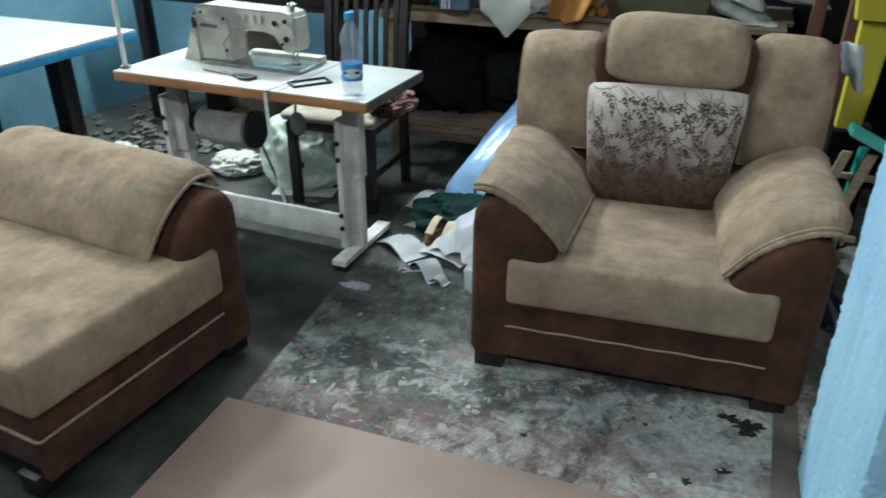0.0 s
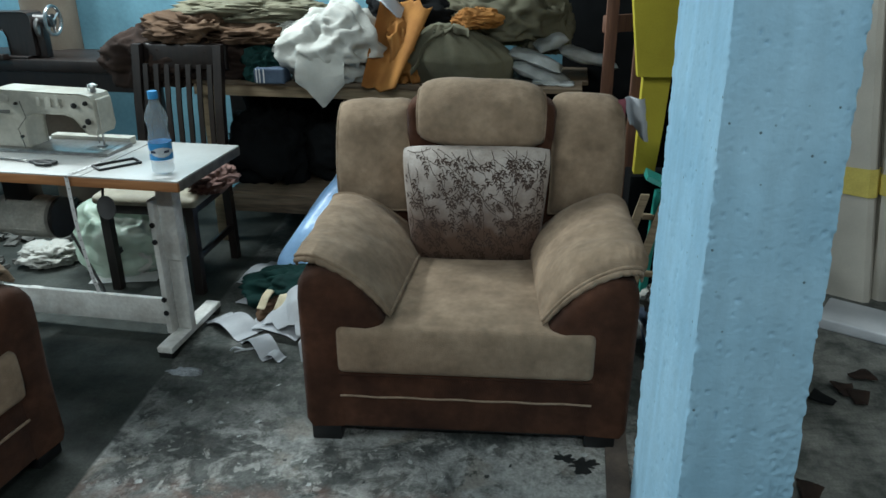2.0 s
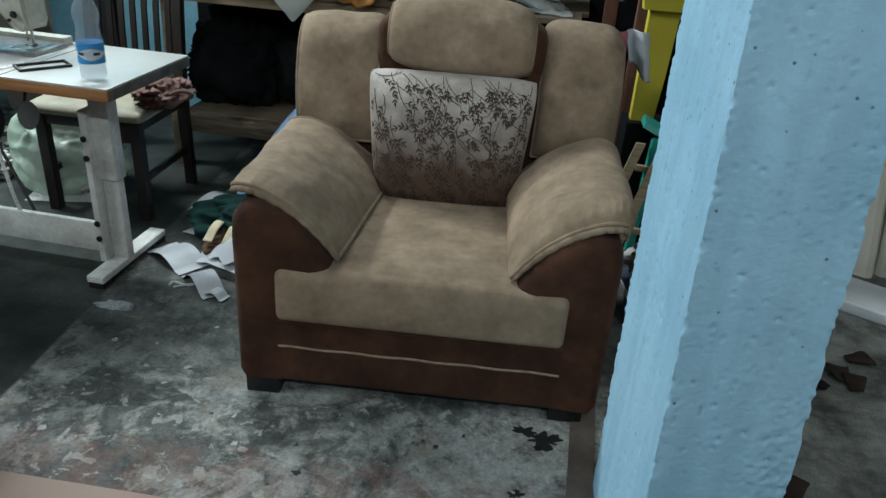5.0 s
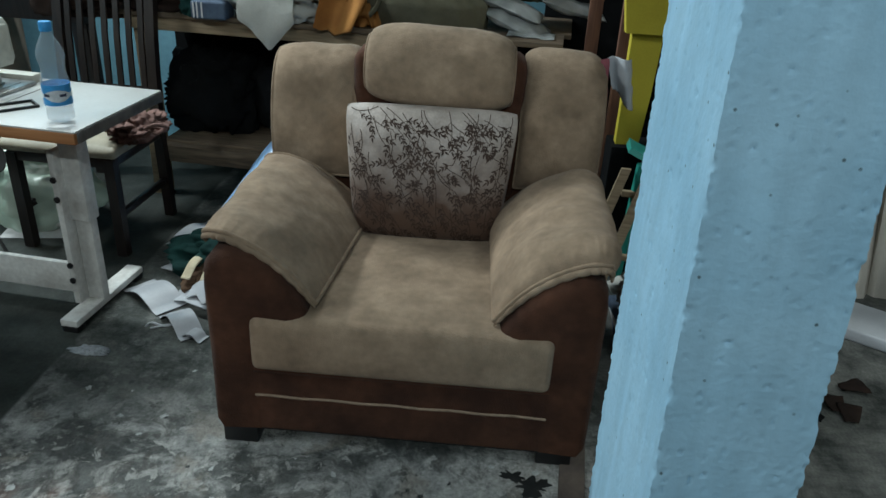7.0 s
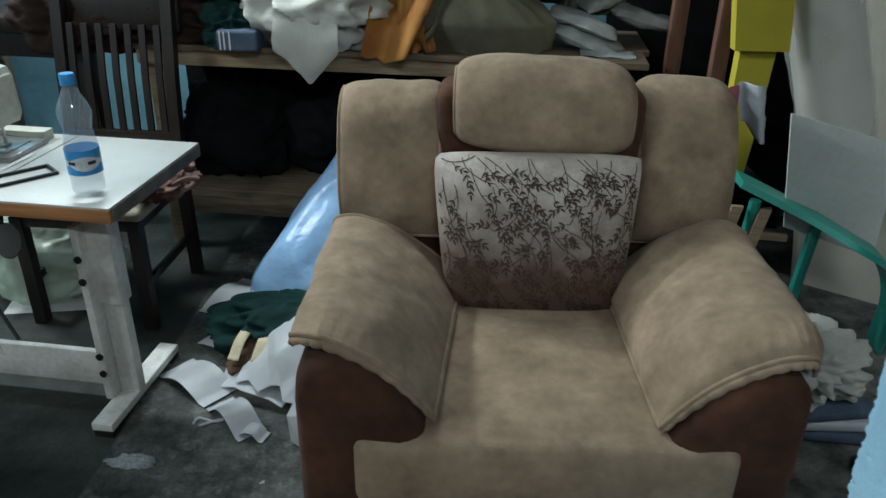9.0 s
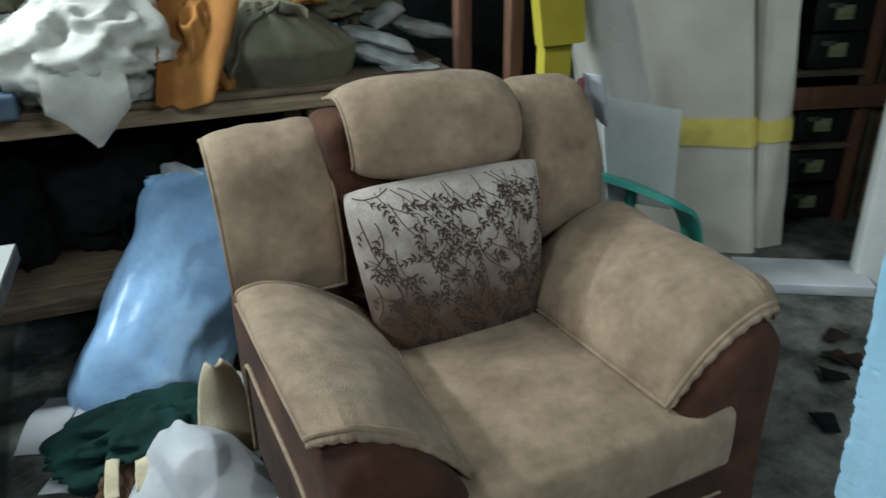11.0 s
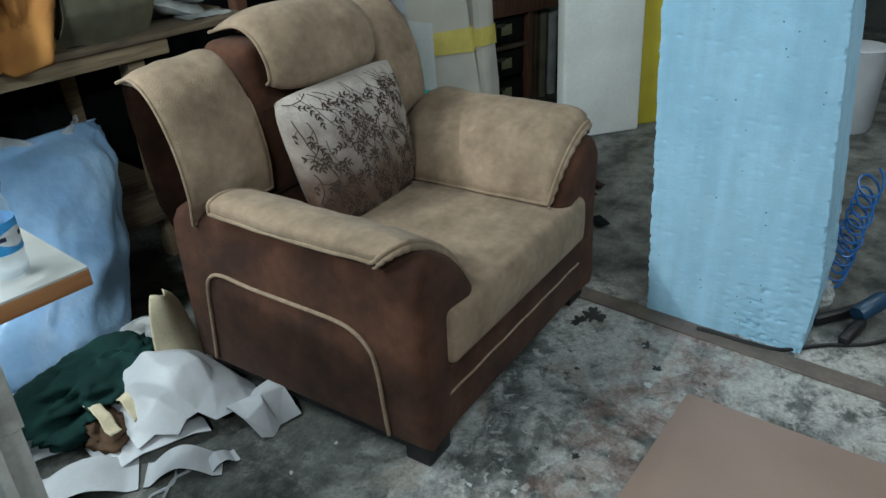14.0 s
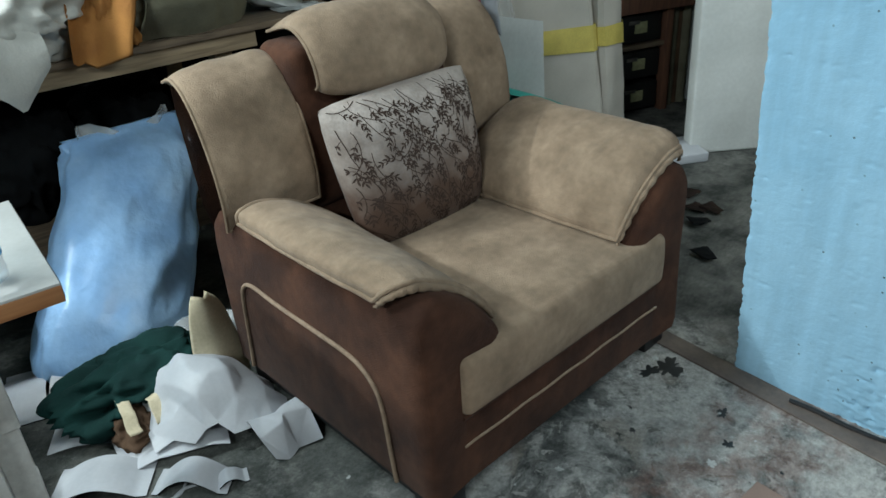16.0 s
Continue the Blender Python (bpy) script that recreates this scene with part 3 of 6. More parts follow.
def pillar_mesh():
    """A leaning, badly plastered square column with chipped corners."""
    cx, cy, hx, hy = 0.614, -0.483, 0.117, 0.268
    turn = Matrix.Rotation(radians(-1.3), 4, "Z")
    sides = []
    corners = [(-1, -1), (1, -1), (1, 1), (-1, 1)]
    steps = 60
    for k in range(4):
        a, b = corners[k], corners[(k + 1) % 4]
        nrm = Vector(((a[0] + b[0]) / 2, (a[1] + b[1]) / 2, 0))
        for s in range(steps):
            f = s / steps
            sides.append((a[0] + (b[0] - a[0]) * f, a[1] + (b[1] - a[1]) * f, nrm, min(f, 1 - f) * 2 * (hx if nrm.y else hy)))
    rows = []
    for j in range(430):
        z = 1.9 * j / 399 if j < 400 else 1.9 + 1.5 * (j - 399) / 30
        row = []
        for sx, sy, nrm, edge in sides:
            p = turn @ Vector((sx * hx - 0.005 * z, sy * hy + z * (0.064 - 0.022 * sy) + 0.018 * max(0.0, 1 - z / 0.25) * (1 - sy), 0)) + Vector((cx, cy, z))
            q = p * 26
            chip = max(0.0, 0.2 + noise.noise(q * 1.1) + 0.8 * noise.noise(q * 3.6)) * math.exp(-edge / 0.007)
            d = -0.008 * chip + 0.002 * noise.noise(p * 3)
            low = max(0.0, 1 - z / 0.85)
            if nrm.y < 0:
                pit = noise.noise(p * 105 + Vector((4, 1, 2)))
                patch = max(0.0, noise.noise(p * 5 + Vector((2, 7, 1))) + 0.25) * low * (0.45 + 0.55 * math.exp(-edge / 0.1))
                d -= 0.012 * max(0.0, pit - 0.42 + 0.5 * patch) + 0.02 * patch * abs(noise.noise(p * 55))
            else:
                pit = noise.noise(p * 72 + Vector((8, 3, 5)))
                near = max(0.0, 1 - z / 0.5) * min(1.0, max(0.0, (0.1 - sy) / 0.5)) * max(0.0, noise.noise(p * 6) + 0.6)
                d -= 0.014 * max(0.0, pit - 0.45 + 0.5 * near) + 0.008 * near * abs(noise.noise(p * 75))
            corner = Vector((sx, sy, 0)) if edge < 0.004 else nrm
            row.append(p + corner.normalized() * d)
        rows.append(row)
    return skin(rows, True, True)


structure("pillar", pillar_mesh(), BLUE_PAINT, None, "light blue painted concrete pillar with pitted chipped plaster", "pillar", True)
STRIP_AT = pose(0.494, 0, 0, 0, 0, -5.6)
structure("floor_strip", box(-0.036, 0.036, -2.6, 0.85, 0.0, 0.007, 0.002), STRIP, STRIP_AT, "brown flat strip laid along the floor", "trim")


# ---- armchair ----
def arm_section(s):
    """The arm's outline from its outer foot over its top to the seat."""
    return [(s * a, b) for a, b in ((0.505, 0.058), (0.522, 0.085), (0.526, 0.3), (0.525, 0.52), (0.519, 0.572), (0.498, 0.6), (0.455, 0.61), (0.4, 0.594), (0.345, 0.556),
                                    (0.298, 0.505), (0.265, 0.455), (0.25, 0.425), (0.392, 0.42), (0.392, 0.058))]


def arm_body(s, depth):
    sec = arm_section(s)
    rows = []
    for y, inset, drop in ((-0.004, 0.05, 0.0), (0.0, 0.032, 0.0), (0.009, 0.015, 0.0), (0.024, 0.004, 0.0), (0.045, 0.0, 0.0), (0.3, 0.0, 0.0), (0.6, 0.0, 0.005), (depth, 0.0, 0.035)):
        row = []
        for k, (x, z) in enumerate(sec):
            cx, cz = s * 0.45, 0.38
            dx, dz = (cx - x), (cz - z)
            ln = math.hypot(dx, dz)
            zz = z - drop * (1 if z > 0.4 else 0) if y > 0.5 else z
            edge = 0.0 if k in (12, 13) else inset
            yy = y if k not in (12, 13) else max(y, 0.004)
            row.append(Vector((x + dx / ln * edge, yy, zz + dz / ln * edge * (0 if k in (0, 1) else 1))))
        rows.append(row)
    return skin(rows, True, True)


def arm_pad(s, reach=0.66, outer=0.537, hem=(0.112, 0.058, 0.06), inward=0.05):
    """A saddle of padded cloth over one arm; its folded front hem stands back from the arm's face."""
    sec = spline([(s * outer, 0, 0.606), (s * (outer - 0.004), 0, 0.634), (s * 0.497, 0, 0.643), (s * 0.455, 0, 0.636), (s * 0.39, 0, 0.607), (s * 0.325, 0, 0.558), (s * 0.275, 0, 0.506), (s * 0.238, 0, 0.452)], 40)

    def f(u, v):
        k = v * 40
        i = min(int(k), 39)
        p = sec[i].lerp(sec[i + 1], k - i)
        front = hem[0] + (hem[1] - hem[0]) * min(1.0, v / 0.35) ** 0.7 + (hem[2] - hem[1]) * max(0.0, v - 0.35) / 0.65
        y = front + (reach - front) * u
        wave = 0.005 * noise.noise(Vector((u * 5, v * 4, s * 3)))
        return Vector((p.x - s * inward * u * v ** 1.5, y, p.z + wave - 0.006 * math.sin(math.pi * u) * (1 - v)))

    def puff(u, v):
        r = 1.0
        if u < 0.14:  # gathers along the folded front hem
            r += 0.3 * (1 - u / 0.14) * math.sin(v * 96 + s) * (0.35 if s > 0 else 1.0) * (1 if v > 0.2 else v * 5)
        return r * (0.7 + 0.4 * math.sin(math.pi * min(1, v * 1.1)))

    return padded(f, 60, 46, 0.046, 0.2, puff, 0.006, s * 3.1, 0.2)


def back_pad(s):
    prof = spline([(0, 0.722, 0.56), (0, 0.716, 0.65), (0, 0.733, 0.76), (0, 0.775, 0.865), (0, 0.825, 0.926), (0, 0.885, 0.95), (0, 0.945, 0.935)], 40)
    inner, width = (0.285, 0.268) if s > 0 else (0.247, 0.282)

    def f(u, v):
        k = v * 40
        i = min(int(k), 39)
        p = prof[i].lerp(prof[i + 1], k - i)
        x = inner + width * u + 0.006 * math.sin(math.pi * v)
        y = p.y + 0.028 * u ** 2.4 * (1 - v)
        return Vector((s * x, y, p.z - 0.012 * u ** 3))

    return padded(f, 36, 48, 0.046, 0.24, None, 0.006, s * 5.7, 0.3)


def head_pad():
    prof = spline([(0, 0.712, 0.836), (0, 0.69, 0.868), (0, 0.694, 0.93), (0, 0.728, 0.985), (0, 0.8, 1.016), (0, 0.92, 0.994)], 40)

    def f(u, v):
        k = v * 40
        i = min(int(k), 39)
        p = prof[i].lerp(prof[i + 1], k - i)
        a, b = 2 * u - 1, 2 * v - 1
        x = 0.02 + 0.236 * a * (1 - 0.04 * b * b)
        bow = 0.014 * a * a * (1 if v < 0.5 else -1) * abs(b) ** 2
        return Vector((x, p.y + 0.012 * a * a, p.z + bow - 0.012 * a * abs(b)))

    return padded(f, 50, 46, 0.044, 0.26, None, 0.004, 2.2, 0.35)


def seat_block(x0, x1, y0, y1, z0, z1):
    """A boxy cushion with soft edges and a slightly crowned top."""
    bm = box(x0, x1, y0, y1, z0, z1, 0.022, 4)
    bmesh.ops.subdivide_edges(bm, edges=[e for e in bm.edges if e.calc_length() > 0.1], cuts=14, use_grid_fill=True)
    for v in bm.verts:
        fx, fy = (v.co.x - x0) / (x1 - x0), (v.co.y - y0) / (y1 - y0)
        crown = math.sin(math.pi * min(max(fx, 0), 1)) ** 0.6 * math.sin(math.pi * min(max(fy, 0.0), 1)) ** 0.5
        if v.co.z > (z0 + z1) / 2:
            v.co.z += 0.018 * crown + 0.004 * noise.noise(v.co * 7)
        if fy < 0.1:
            h = (v.co.z - z0) / (z1 - z0)
            v.co.y -= 0.012 * math.sin(math.pi * min(max(h, 0), 1)) * math.sin(math.pi * min(max(fx, 0), 1)) ** 0.3
    return bm


def legs_under(parent, spots, size=0.05, h=0.07):
    for x, y in spots:
        part("leg", box(x - size, x + size, y - size * 0.8, y + size * 0.8, 0, h, 0.006), BLACK, parent)


chair = thing("armchair", pose(0, 0, 0), "brown suede armchair with tan padded arms, back and headrest", "armchair")
for s in (-1, 1):
    a = part("arm", arm_body(s, 0.85), BROWN, chair, "dark brown suede arm panel")
    bm, rim = arm_pad(s) if s < 0 else arm_pad(s, outer=0.524, hem=(0.05, 0.036, 0.045), inward=0.02)
    p = part("arm_pad", bm, TAN, chair, "tan suede arm pad folded over the arm")
    lip = [q + Vector((0, -0.004 + 0.003 * math.sin(i * 1.9), -0.014)) for i, q in enumerate(rim[120:161])]
    part("hem_fold", tube(lip, 0.011, 10, taper=lambda f: 0.25 + 0.75 * math.sin(math.pi * f) ** 0.6), TAN, p, "folded gathered hem")
    part("piping", tube(rim, 0.0065, 8), TAN, p)
    bm, rim = back_pad(s)
    p = part("back_pad", bm, TAN, chair, "tan suede back pad folded over the top")
    part("piping", tube(rim, 0.005, 6), TAN, p)
    # raised piping on the outer face of the arm
    x = s * 0.529
    line = spline([(x, 0.775, 0.09), (x, 0.762, 0.2), (x, 0.748, 0.335), (x, 0.728, 0.385), (x, 0.676, 0.407), (x, 0.56, 0.4), (x, 0.42, 0.398), (x, 0.266, 0.395), (x, 0.195, 0.378), (x, 0.15, 0.335), (x, 0.134, 0.27), (x, 0.125, 0.17), (x, 0.116, 0.082)], 90)
    part("side_piping", tube(line, 0.006, 8), PIPING, a, "raised tan piping curve")
bm, rim = head_pad()
p = part("headrest", bm, TAN, chair, "tan suede headrest pad")
part("piping", tube(rim, 0.005, 6), TAN, p)
part("seat_cushion", seat_block(-0.404, 0.4, -0.016, 0.75, 0.268, 0.43), TAN, chair, "tan suede seat cushion")
front = part("front_panel", box(-0.408, 0.408, 0.004, 0.06, 0.056, 0.275, 0.008, 3), BROWN, chair)
part("front_piping", tube([(-0.402 + 0.804 * k / 30, 0.003, 0.176 + 0.0015 * math.sin(k)) for k in range(31)], 0.004, 8), PIPING, front, "tan piping line")
part("front_seam_roll", tube([(-0.402 + 0.804 * k / 30, 0.008, 0.262) for k in range(31)], 0.01, 8), BROWN, front)
back = skin([[Vector((sx * wx + 0.01, y, z)) for sx in (-1, -0.85, -0.5, 0, 0.5, 0.85, 1)] for y, z, wx in ((0.75, 0.4, 0.4), (0.752, 0.6, 0.5), (0.765, 0.74, 0.515), (0.805, 0.86, 0.515), (0.86, 0.918, 0.512), (0.93, 0.93, 0.51), (0.968, 0.905, 0.512), (0.965, 0.83, 0.515), (0.915, 0.57, 0.52), (0.87, 0.5, 0.52), (0.858, 0.09, 0.518))])
bmesh.ops.holes_fill(back, edges=[e for e in back.edges if e.is_boundary])
part("back_body", back, BROWN, chair, "brown suede back shell")
crest = box(-0.262, 0.298, 0.737, 0.93, 0.5, 0.978, 0.04, 4)
part("back_centre", crest, BROWN, chair, "brown suede middle of the back")
# inset black box, added in place of the shade under the chair
part("base_board", box(-0.5, 0.5, 0.03, 0.83, 0.035, 0.1), BLACK, chair)
legs_under(chair, ((-0.455, 0.045), (0.44, 0.06), (-0.445, 0.81), (0.445, 0.81)))


# ---- floral cushion ----
def cushion():
    W, H, D = 0.552, 0.428, 0.105
    c = thing("throw_cushion", pose(0.008, 0.552, 0.424, -14.0, 0, 0.6), "pale satin cushion with brown leaf sprigs on the armchair", "cushion")

    def surf(u, v, side):
        a, b = 2 * u - 1, 2 * v - 1
        x = a * W / 2 * (1 - 0.035 * abs(b) ** 7) * (0.82 + 0.18 * v ** 0.75)
        z = H / 2 + b * H / 2 * (1 - 0.045 * abs(a) ** 6 * (1 if b > 0 else 0.3))
        t = (max(0.0, 1 - abs(a) ** 2.6) ** 0.55) * (max(0.0, 1 - abs(b) ** 2.6) ** 0.55)
        t *= 1 + 0.05 * noise.noise(Vector((u * 4, v * 4, side))) + 0.03 * noise.noise(Vector((u * 11, v * 11, side * 4)))
        return Vector((x, -side * D * t * (1.05 - 0.2 * v), z))

    bm = skin([[surf(i / 56, j / 46, 1) for j in range(47)] for i in range(57)])
    skin([[surf(i / 56, j / 46, -1) for j in range(47)] for i in range(57)], bm=bm)
    bmesh.ops.remove_doubles(bm, verts=bm.verts, dist=1e-5)
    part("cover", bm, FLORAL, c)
    rnd = random.Random(11)
    bm = bmesh.new()

    def on(x, y):
        u, v = min(max(x, 0.015), 0.985), min(max(y, 0.015), 0.985)
        p = surf(u, v, 1)
        return p + Vector((0, -0.0011, 0))

    def ribbon(pts, w):
        rows = []
        for i, (x, y) in enumerate(pts):
            x2, y2 = pts[min(i + 1, len(pts) - 1)]
            x1, y1 = pts[max(i - 1, 0)]
            dx, dy = x2 - x1, (y2 - y1)
            ln = math.hypot(dx, dy) or 1
            ox, oy = -dy / ln * w / W, dx / ln * w / H
            rows.append([on(x + ox, y + oy), on(x - ox, y - oy)])
        skin(rows, bm=bm)

    def leaf(x, y, ang, ln):
        ca, sa = math.cos(ang), math.sin(ang)
        pts = [(0, 0), (0.3, 0.16), (0.65, 0.13), (1, 0), (0.65, -0.13), (0.3, -0.16)]
        vs = [bm.verts.new(on(x + (px * ca - py * sa) * ln / W, y + (px * sa + py * ca) * ln / H)) for px, py in pts]
        bm.faces.new(vs)

    for k in range(78):
        x, y = max(0.03, (k % 13 - 0.2 + 1.1 * rnd.random()) / 13.0), min(0.97, (k // 13 + 0.25 + rnd.random()) / 5.6)
        ang = radians(-58 + rnd.uniform(-48, 40))
        pts = []
        curl = rnd.uniform(-0.14, 0.14)
        for step in range(12):
            pts.append((x, y))
            x += math.cos(ang) * 0.0105 / W
            y += math.sin(ang) * 0.0105 / H
            ang += curl + rnd.uniform(-0.12, 0.12)
            if not (0.02 < x < 0.98 and 0.02 < y < 0.98):
                break
            if step % 4 == 2:
                side = 1 if (step // 4) % 2 else -1
                sp = [(x, y)]
                sx, sy, sa2 = x, y, ang + side * 1.0
                for q in range(5):
                    sx += math.cos(sa2) * 0.0075 / W
                    sy += math.sin(sa2) * 0.0075 / H
                    sa2 -= side * 0.16
                    sp.append((sx, sy))
                    if q % 2:
                        leaf(sx, sy, sa2 + 0.7, rnd.uniform(0.014, 0.02))
                        leaf(sx, sy, sa2 - 0.7, rnd.uniform(0.014, 0.02))
                leaf(sx, sy, sa2, 0.019)
                ribbon(sp, 0.0009)
        if len(pts) > 2:
            ribbon(pts, 0.0012)
    part("leaf_print", bm, LEAF_INK, c, "brown woven sprigs of leaves", False)


cushion()

# ---- chaise sofa ----
sofa = thing("chaise_sofa", pose(-1.372, -0.624, 0, 0, 0, 80), "brown suede chaise with tan seat and one padded arm", "sofa")
part("arm", arm_body(1, 1.0), BROWN, sofa, "dark brown suede arm panel")
bm, rim = arm_pad(1, 0.95, hem=(0.0, 0.035, 0.04), inward=0.0)
p = part("arm_pad", bm, TAN, sofa, "tan suede arm pad folded over the arm", at=pose(-0.02, 0.06, 0.0))
part("piping", tube(rim, 0.0065, 8), TAN, p)
part("seat_cushion", seat_block(-0.315, 0.4, -0.02, 1.1, 0.285, 0.45), TAN, sofa, "tan suede seat cushion")
base = part("base_panel", box(-0.3, 0.42, 0.006, 1.08, 0.06, 0.29, 0.008, 3), BROWN, sofa)
part("front_piping", tube([(-0.303, 1.0, 0.2), (-0.303, 0.5, 0.2), (-0.303, 0.012, 0.2), (-0.297, 0.004, 0.2), (0.0, 0.004, 0.2), (0.4, 0.004, 0.2)], 0.005, 8), PIPING, base, "tan piping line")
# black box again stands for the shade below the base
part("base_board", box(-0.3, 0.5, 0.03, 1.0, 0.05, 0.1), BLACK, sofa)
legs_under(sofa, ((0.46, 0.06), (-0.27, 0.08), (0.46, 0.95), (-0.27, 0.95)))

# ---- brown board on the floor ----
hb = thing("hardboard_sheet", pose(0.126, -0.474, 0.0, 0, 0, -2.95), "brown hardboard sheet lying flat on the floor", "board")
part("sheet", box(-1.345, 0, -1.75, 0, 0.001, 0.006, 0.001), CARD, hb)

# ---- sewing table ----
TABLE = pose(-1.026, 0.4, 0, 0, 0, -6.2)
TOP = 0.76
tb = thing("sewing_table", TABLE, "white topped industrial sewing table on chipped steel legs", "table")
part("tabletop", box(-1.177, 0, 0, 0.5, TOP - 0.006, TOP, 0.0015), LAMINATE, tb, "white laminate top")
edge = part("front_edge", box(-1.177, 0.0, -0.002, 0.012, TOP - 0.04, TOP - 0.0055, 0.002), EDGE_WOOD, tb, "orange brown ply edge")
part("side_edge", box(-0.014, 0.0025, 0.0125, 0.5, TOP - 0.04, TOP - 0.0055, 0.002), GREY_EDGE, tb, "worn grey side edge")
part("core", box(-1.175, -0.0145, 0.0125, 0.498, TOP - 0.04, TOP - 0.0065), EDGE_WOOD, tb)
part("seam", box(-0.377, -0.373, 0.001, 0.499, TOP + 0.0002, TOP + 0.001), GREY_EDGE, tb)
for lx in (-0.21, -1.09):
    leg = part("leg", box(lx - 0.012, lx + 0.06, 0.2, 0.26, 0.36, TOP - 0.04, 0.004), FRAME_WHITE, tb, "white steel upper leg")
    part("channel", box(lx - 0.03, lx - 0.006, 0.165, 0.23, 0.045, 0.62, 0.004), FRAME_WHITE, leg, "white punched leg channel")
    part("flange", box(lx - 0.006, lx + 0.055, 0.212, 0.25, 0.045, 0.6, 0.004), FRAME_WHITE, leg)
    for hz in (0.14, 0.2, 0.45, 0.52):
        part("bolt", lathe([(0.0, 0.0), (0.011, 0.0), (0.011, 0.006), (0.0, 0.008)], 10, m=pose(lx - 0.019, 0.165, hz, 90)), BLACK, leg)
    part("foot", box(lx - 0.012, lx + 0.053, 0.05, 0.475, 0.022, 0.048, 0.004), FRAME_WHITE, tb, "white chipped foot bar")
    for fy in (0.075, 0.45):
        part("rubber_foot", box(lx - 0.008, lx + 0.05, fy - 0.025, fy + 0.025, 0.0, 0.023, 0.003), BLACK, tb)
part("stretcher", box(-1.06, -0.22, 0.232, 0.255, 0.045, 0.165, 0.006), FRAME_WHITE, tb, "white steel stretcher")
motor = part("motor", lathe([(0.0, 0.0), (0.085, 0.004), (0.088, 0.03), (0.088, 0.19), (0.08, 0.2), (0.08, 0.25), (0.06, 0.27), (0.0, 0.275)], 30, m=pose(-0.715, 0.27, 0.485, 0, -90, 0)), MOTOR, tb, "dusty grey clutch motor")
part("fan_cover", lathe([(0.0, 0.0), (0.083, 0.0), (0.086, 0.012), (0.0, 0.02)], 30, m=pose(-0.69, 0.27, 0.485, 0, -90, 0)), BLACK, motor)
for k in range(9):
    an = 2 * math.pi * k / 9
    part("fin", box(-0.89, -0.735, 0.27 + 0.086 * math.cos(an) - 0.003, 0.27 + 0.086 * math.cos(an) + 0.003, 0.485 + 0.086 * math.sin(an) - 0.003, 0.485 + 0.086 * math.sin(an) + 0.003), MOTOR, motor)
part("motor_bracket", box(-0.915, -0.795, 0.23, 0.31, 0.55, TOP - 0.04, 0.004), BLACK, tb)
part("pulley", lathe([(0.0, 0.0), (0.05, 0.0), (0.04, 0.012), (0.05, 0.024), (0.0, 0.024)], 24, m=pose(-1.0, 0.27, 0.485, 0, -90, 0)), BLACK, tb)
part("belt", tube([(-1.01, 0.23, 0.485), (-1.01, 0.22, 0.72)], 0.006, 6), BLACK, tb)
knee = part("knee_pad", lathe([(0.0, -0.008), (0.036, -0.006), (0.038, 0.0), (0.036, 0.006), (0.0, 0.008)], 20, m=pose(-0.33, 0.05, 0.625, 62, 0, 38) @ Matrix.Diagonal((0.85, 1.25, 1, 1))), BLACK, tb, "black knee lifter pad")
part("rod", tube([(-0.365, 0.1, 0.72), (-0.36, 0.09, 0.69), (-0.345, 0.06, 0.655)], 0.005, 6), BLACK, knee)
part("treadle_rod", tube([(-0.56, 0.26, 0.16), (-0.7, 0.3, 0.41)], 0.006, 6), BLACK, tb)

# thread stand
ts = thing("thread_stand", TABLE @ pose(-1.155, 0.05, TOP), "white metal thread stand pole clamped to the table", "thread stand")
part("pole", tube([(0, 0, 0), (-0.002, 0.004, 0.35), (0, 0.01, 0.75)], 0.009, 10), FRAME_WHITE, ts)
part("clamp", lathe([(0.0, 0), (0.022, 0), (0.02, 0.012), (0.01, 0.014), (0.0, 0.016)], 14), STEEL, ts)
part("cross_bar", tube([(-0.01, 0.006, 0.34), (0.3, 0.05, 0.335)], 0.006, 8), STEEL, ts)
for dx, dy in ((0.07, 0.02), (0.26, 0.05)):
    disc = part("disc", lathe([(0.0, 0.0), (0.07, 0.0), (0.074, 0.003), (0.07, 0.007), (0.0, 0.009)], 28, m=pose(dx, dy, 0.345)), LAMINATE, ts, "white round spool plate")
    part("thread_cone", lathe([(0.0, 0.0), (0.03, 0.0), (0.031, 0.012), (0.022, 0.12), (0.015, 0.124), (0.0, 0.126)], 20, m=pose(dx, dy, 0.355)), JEANS, disc, "dark blue cone of thread")


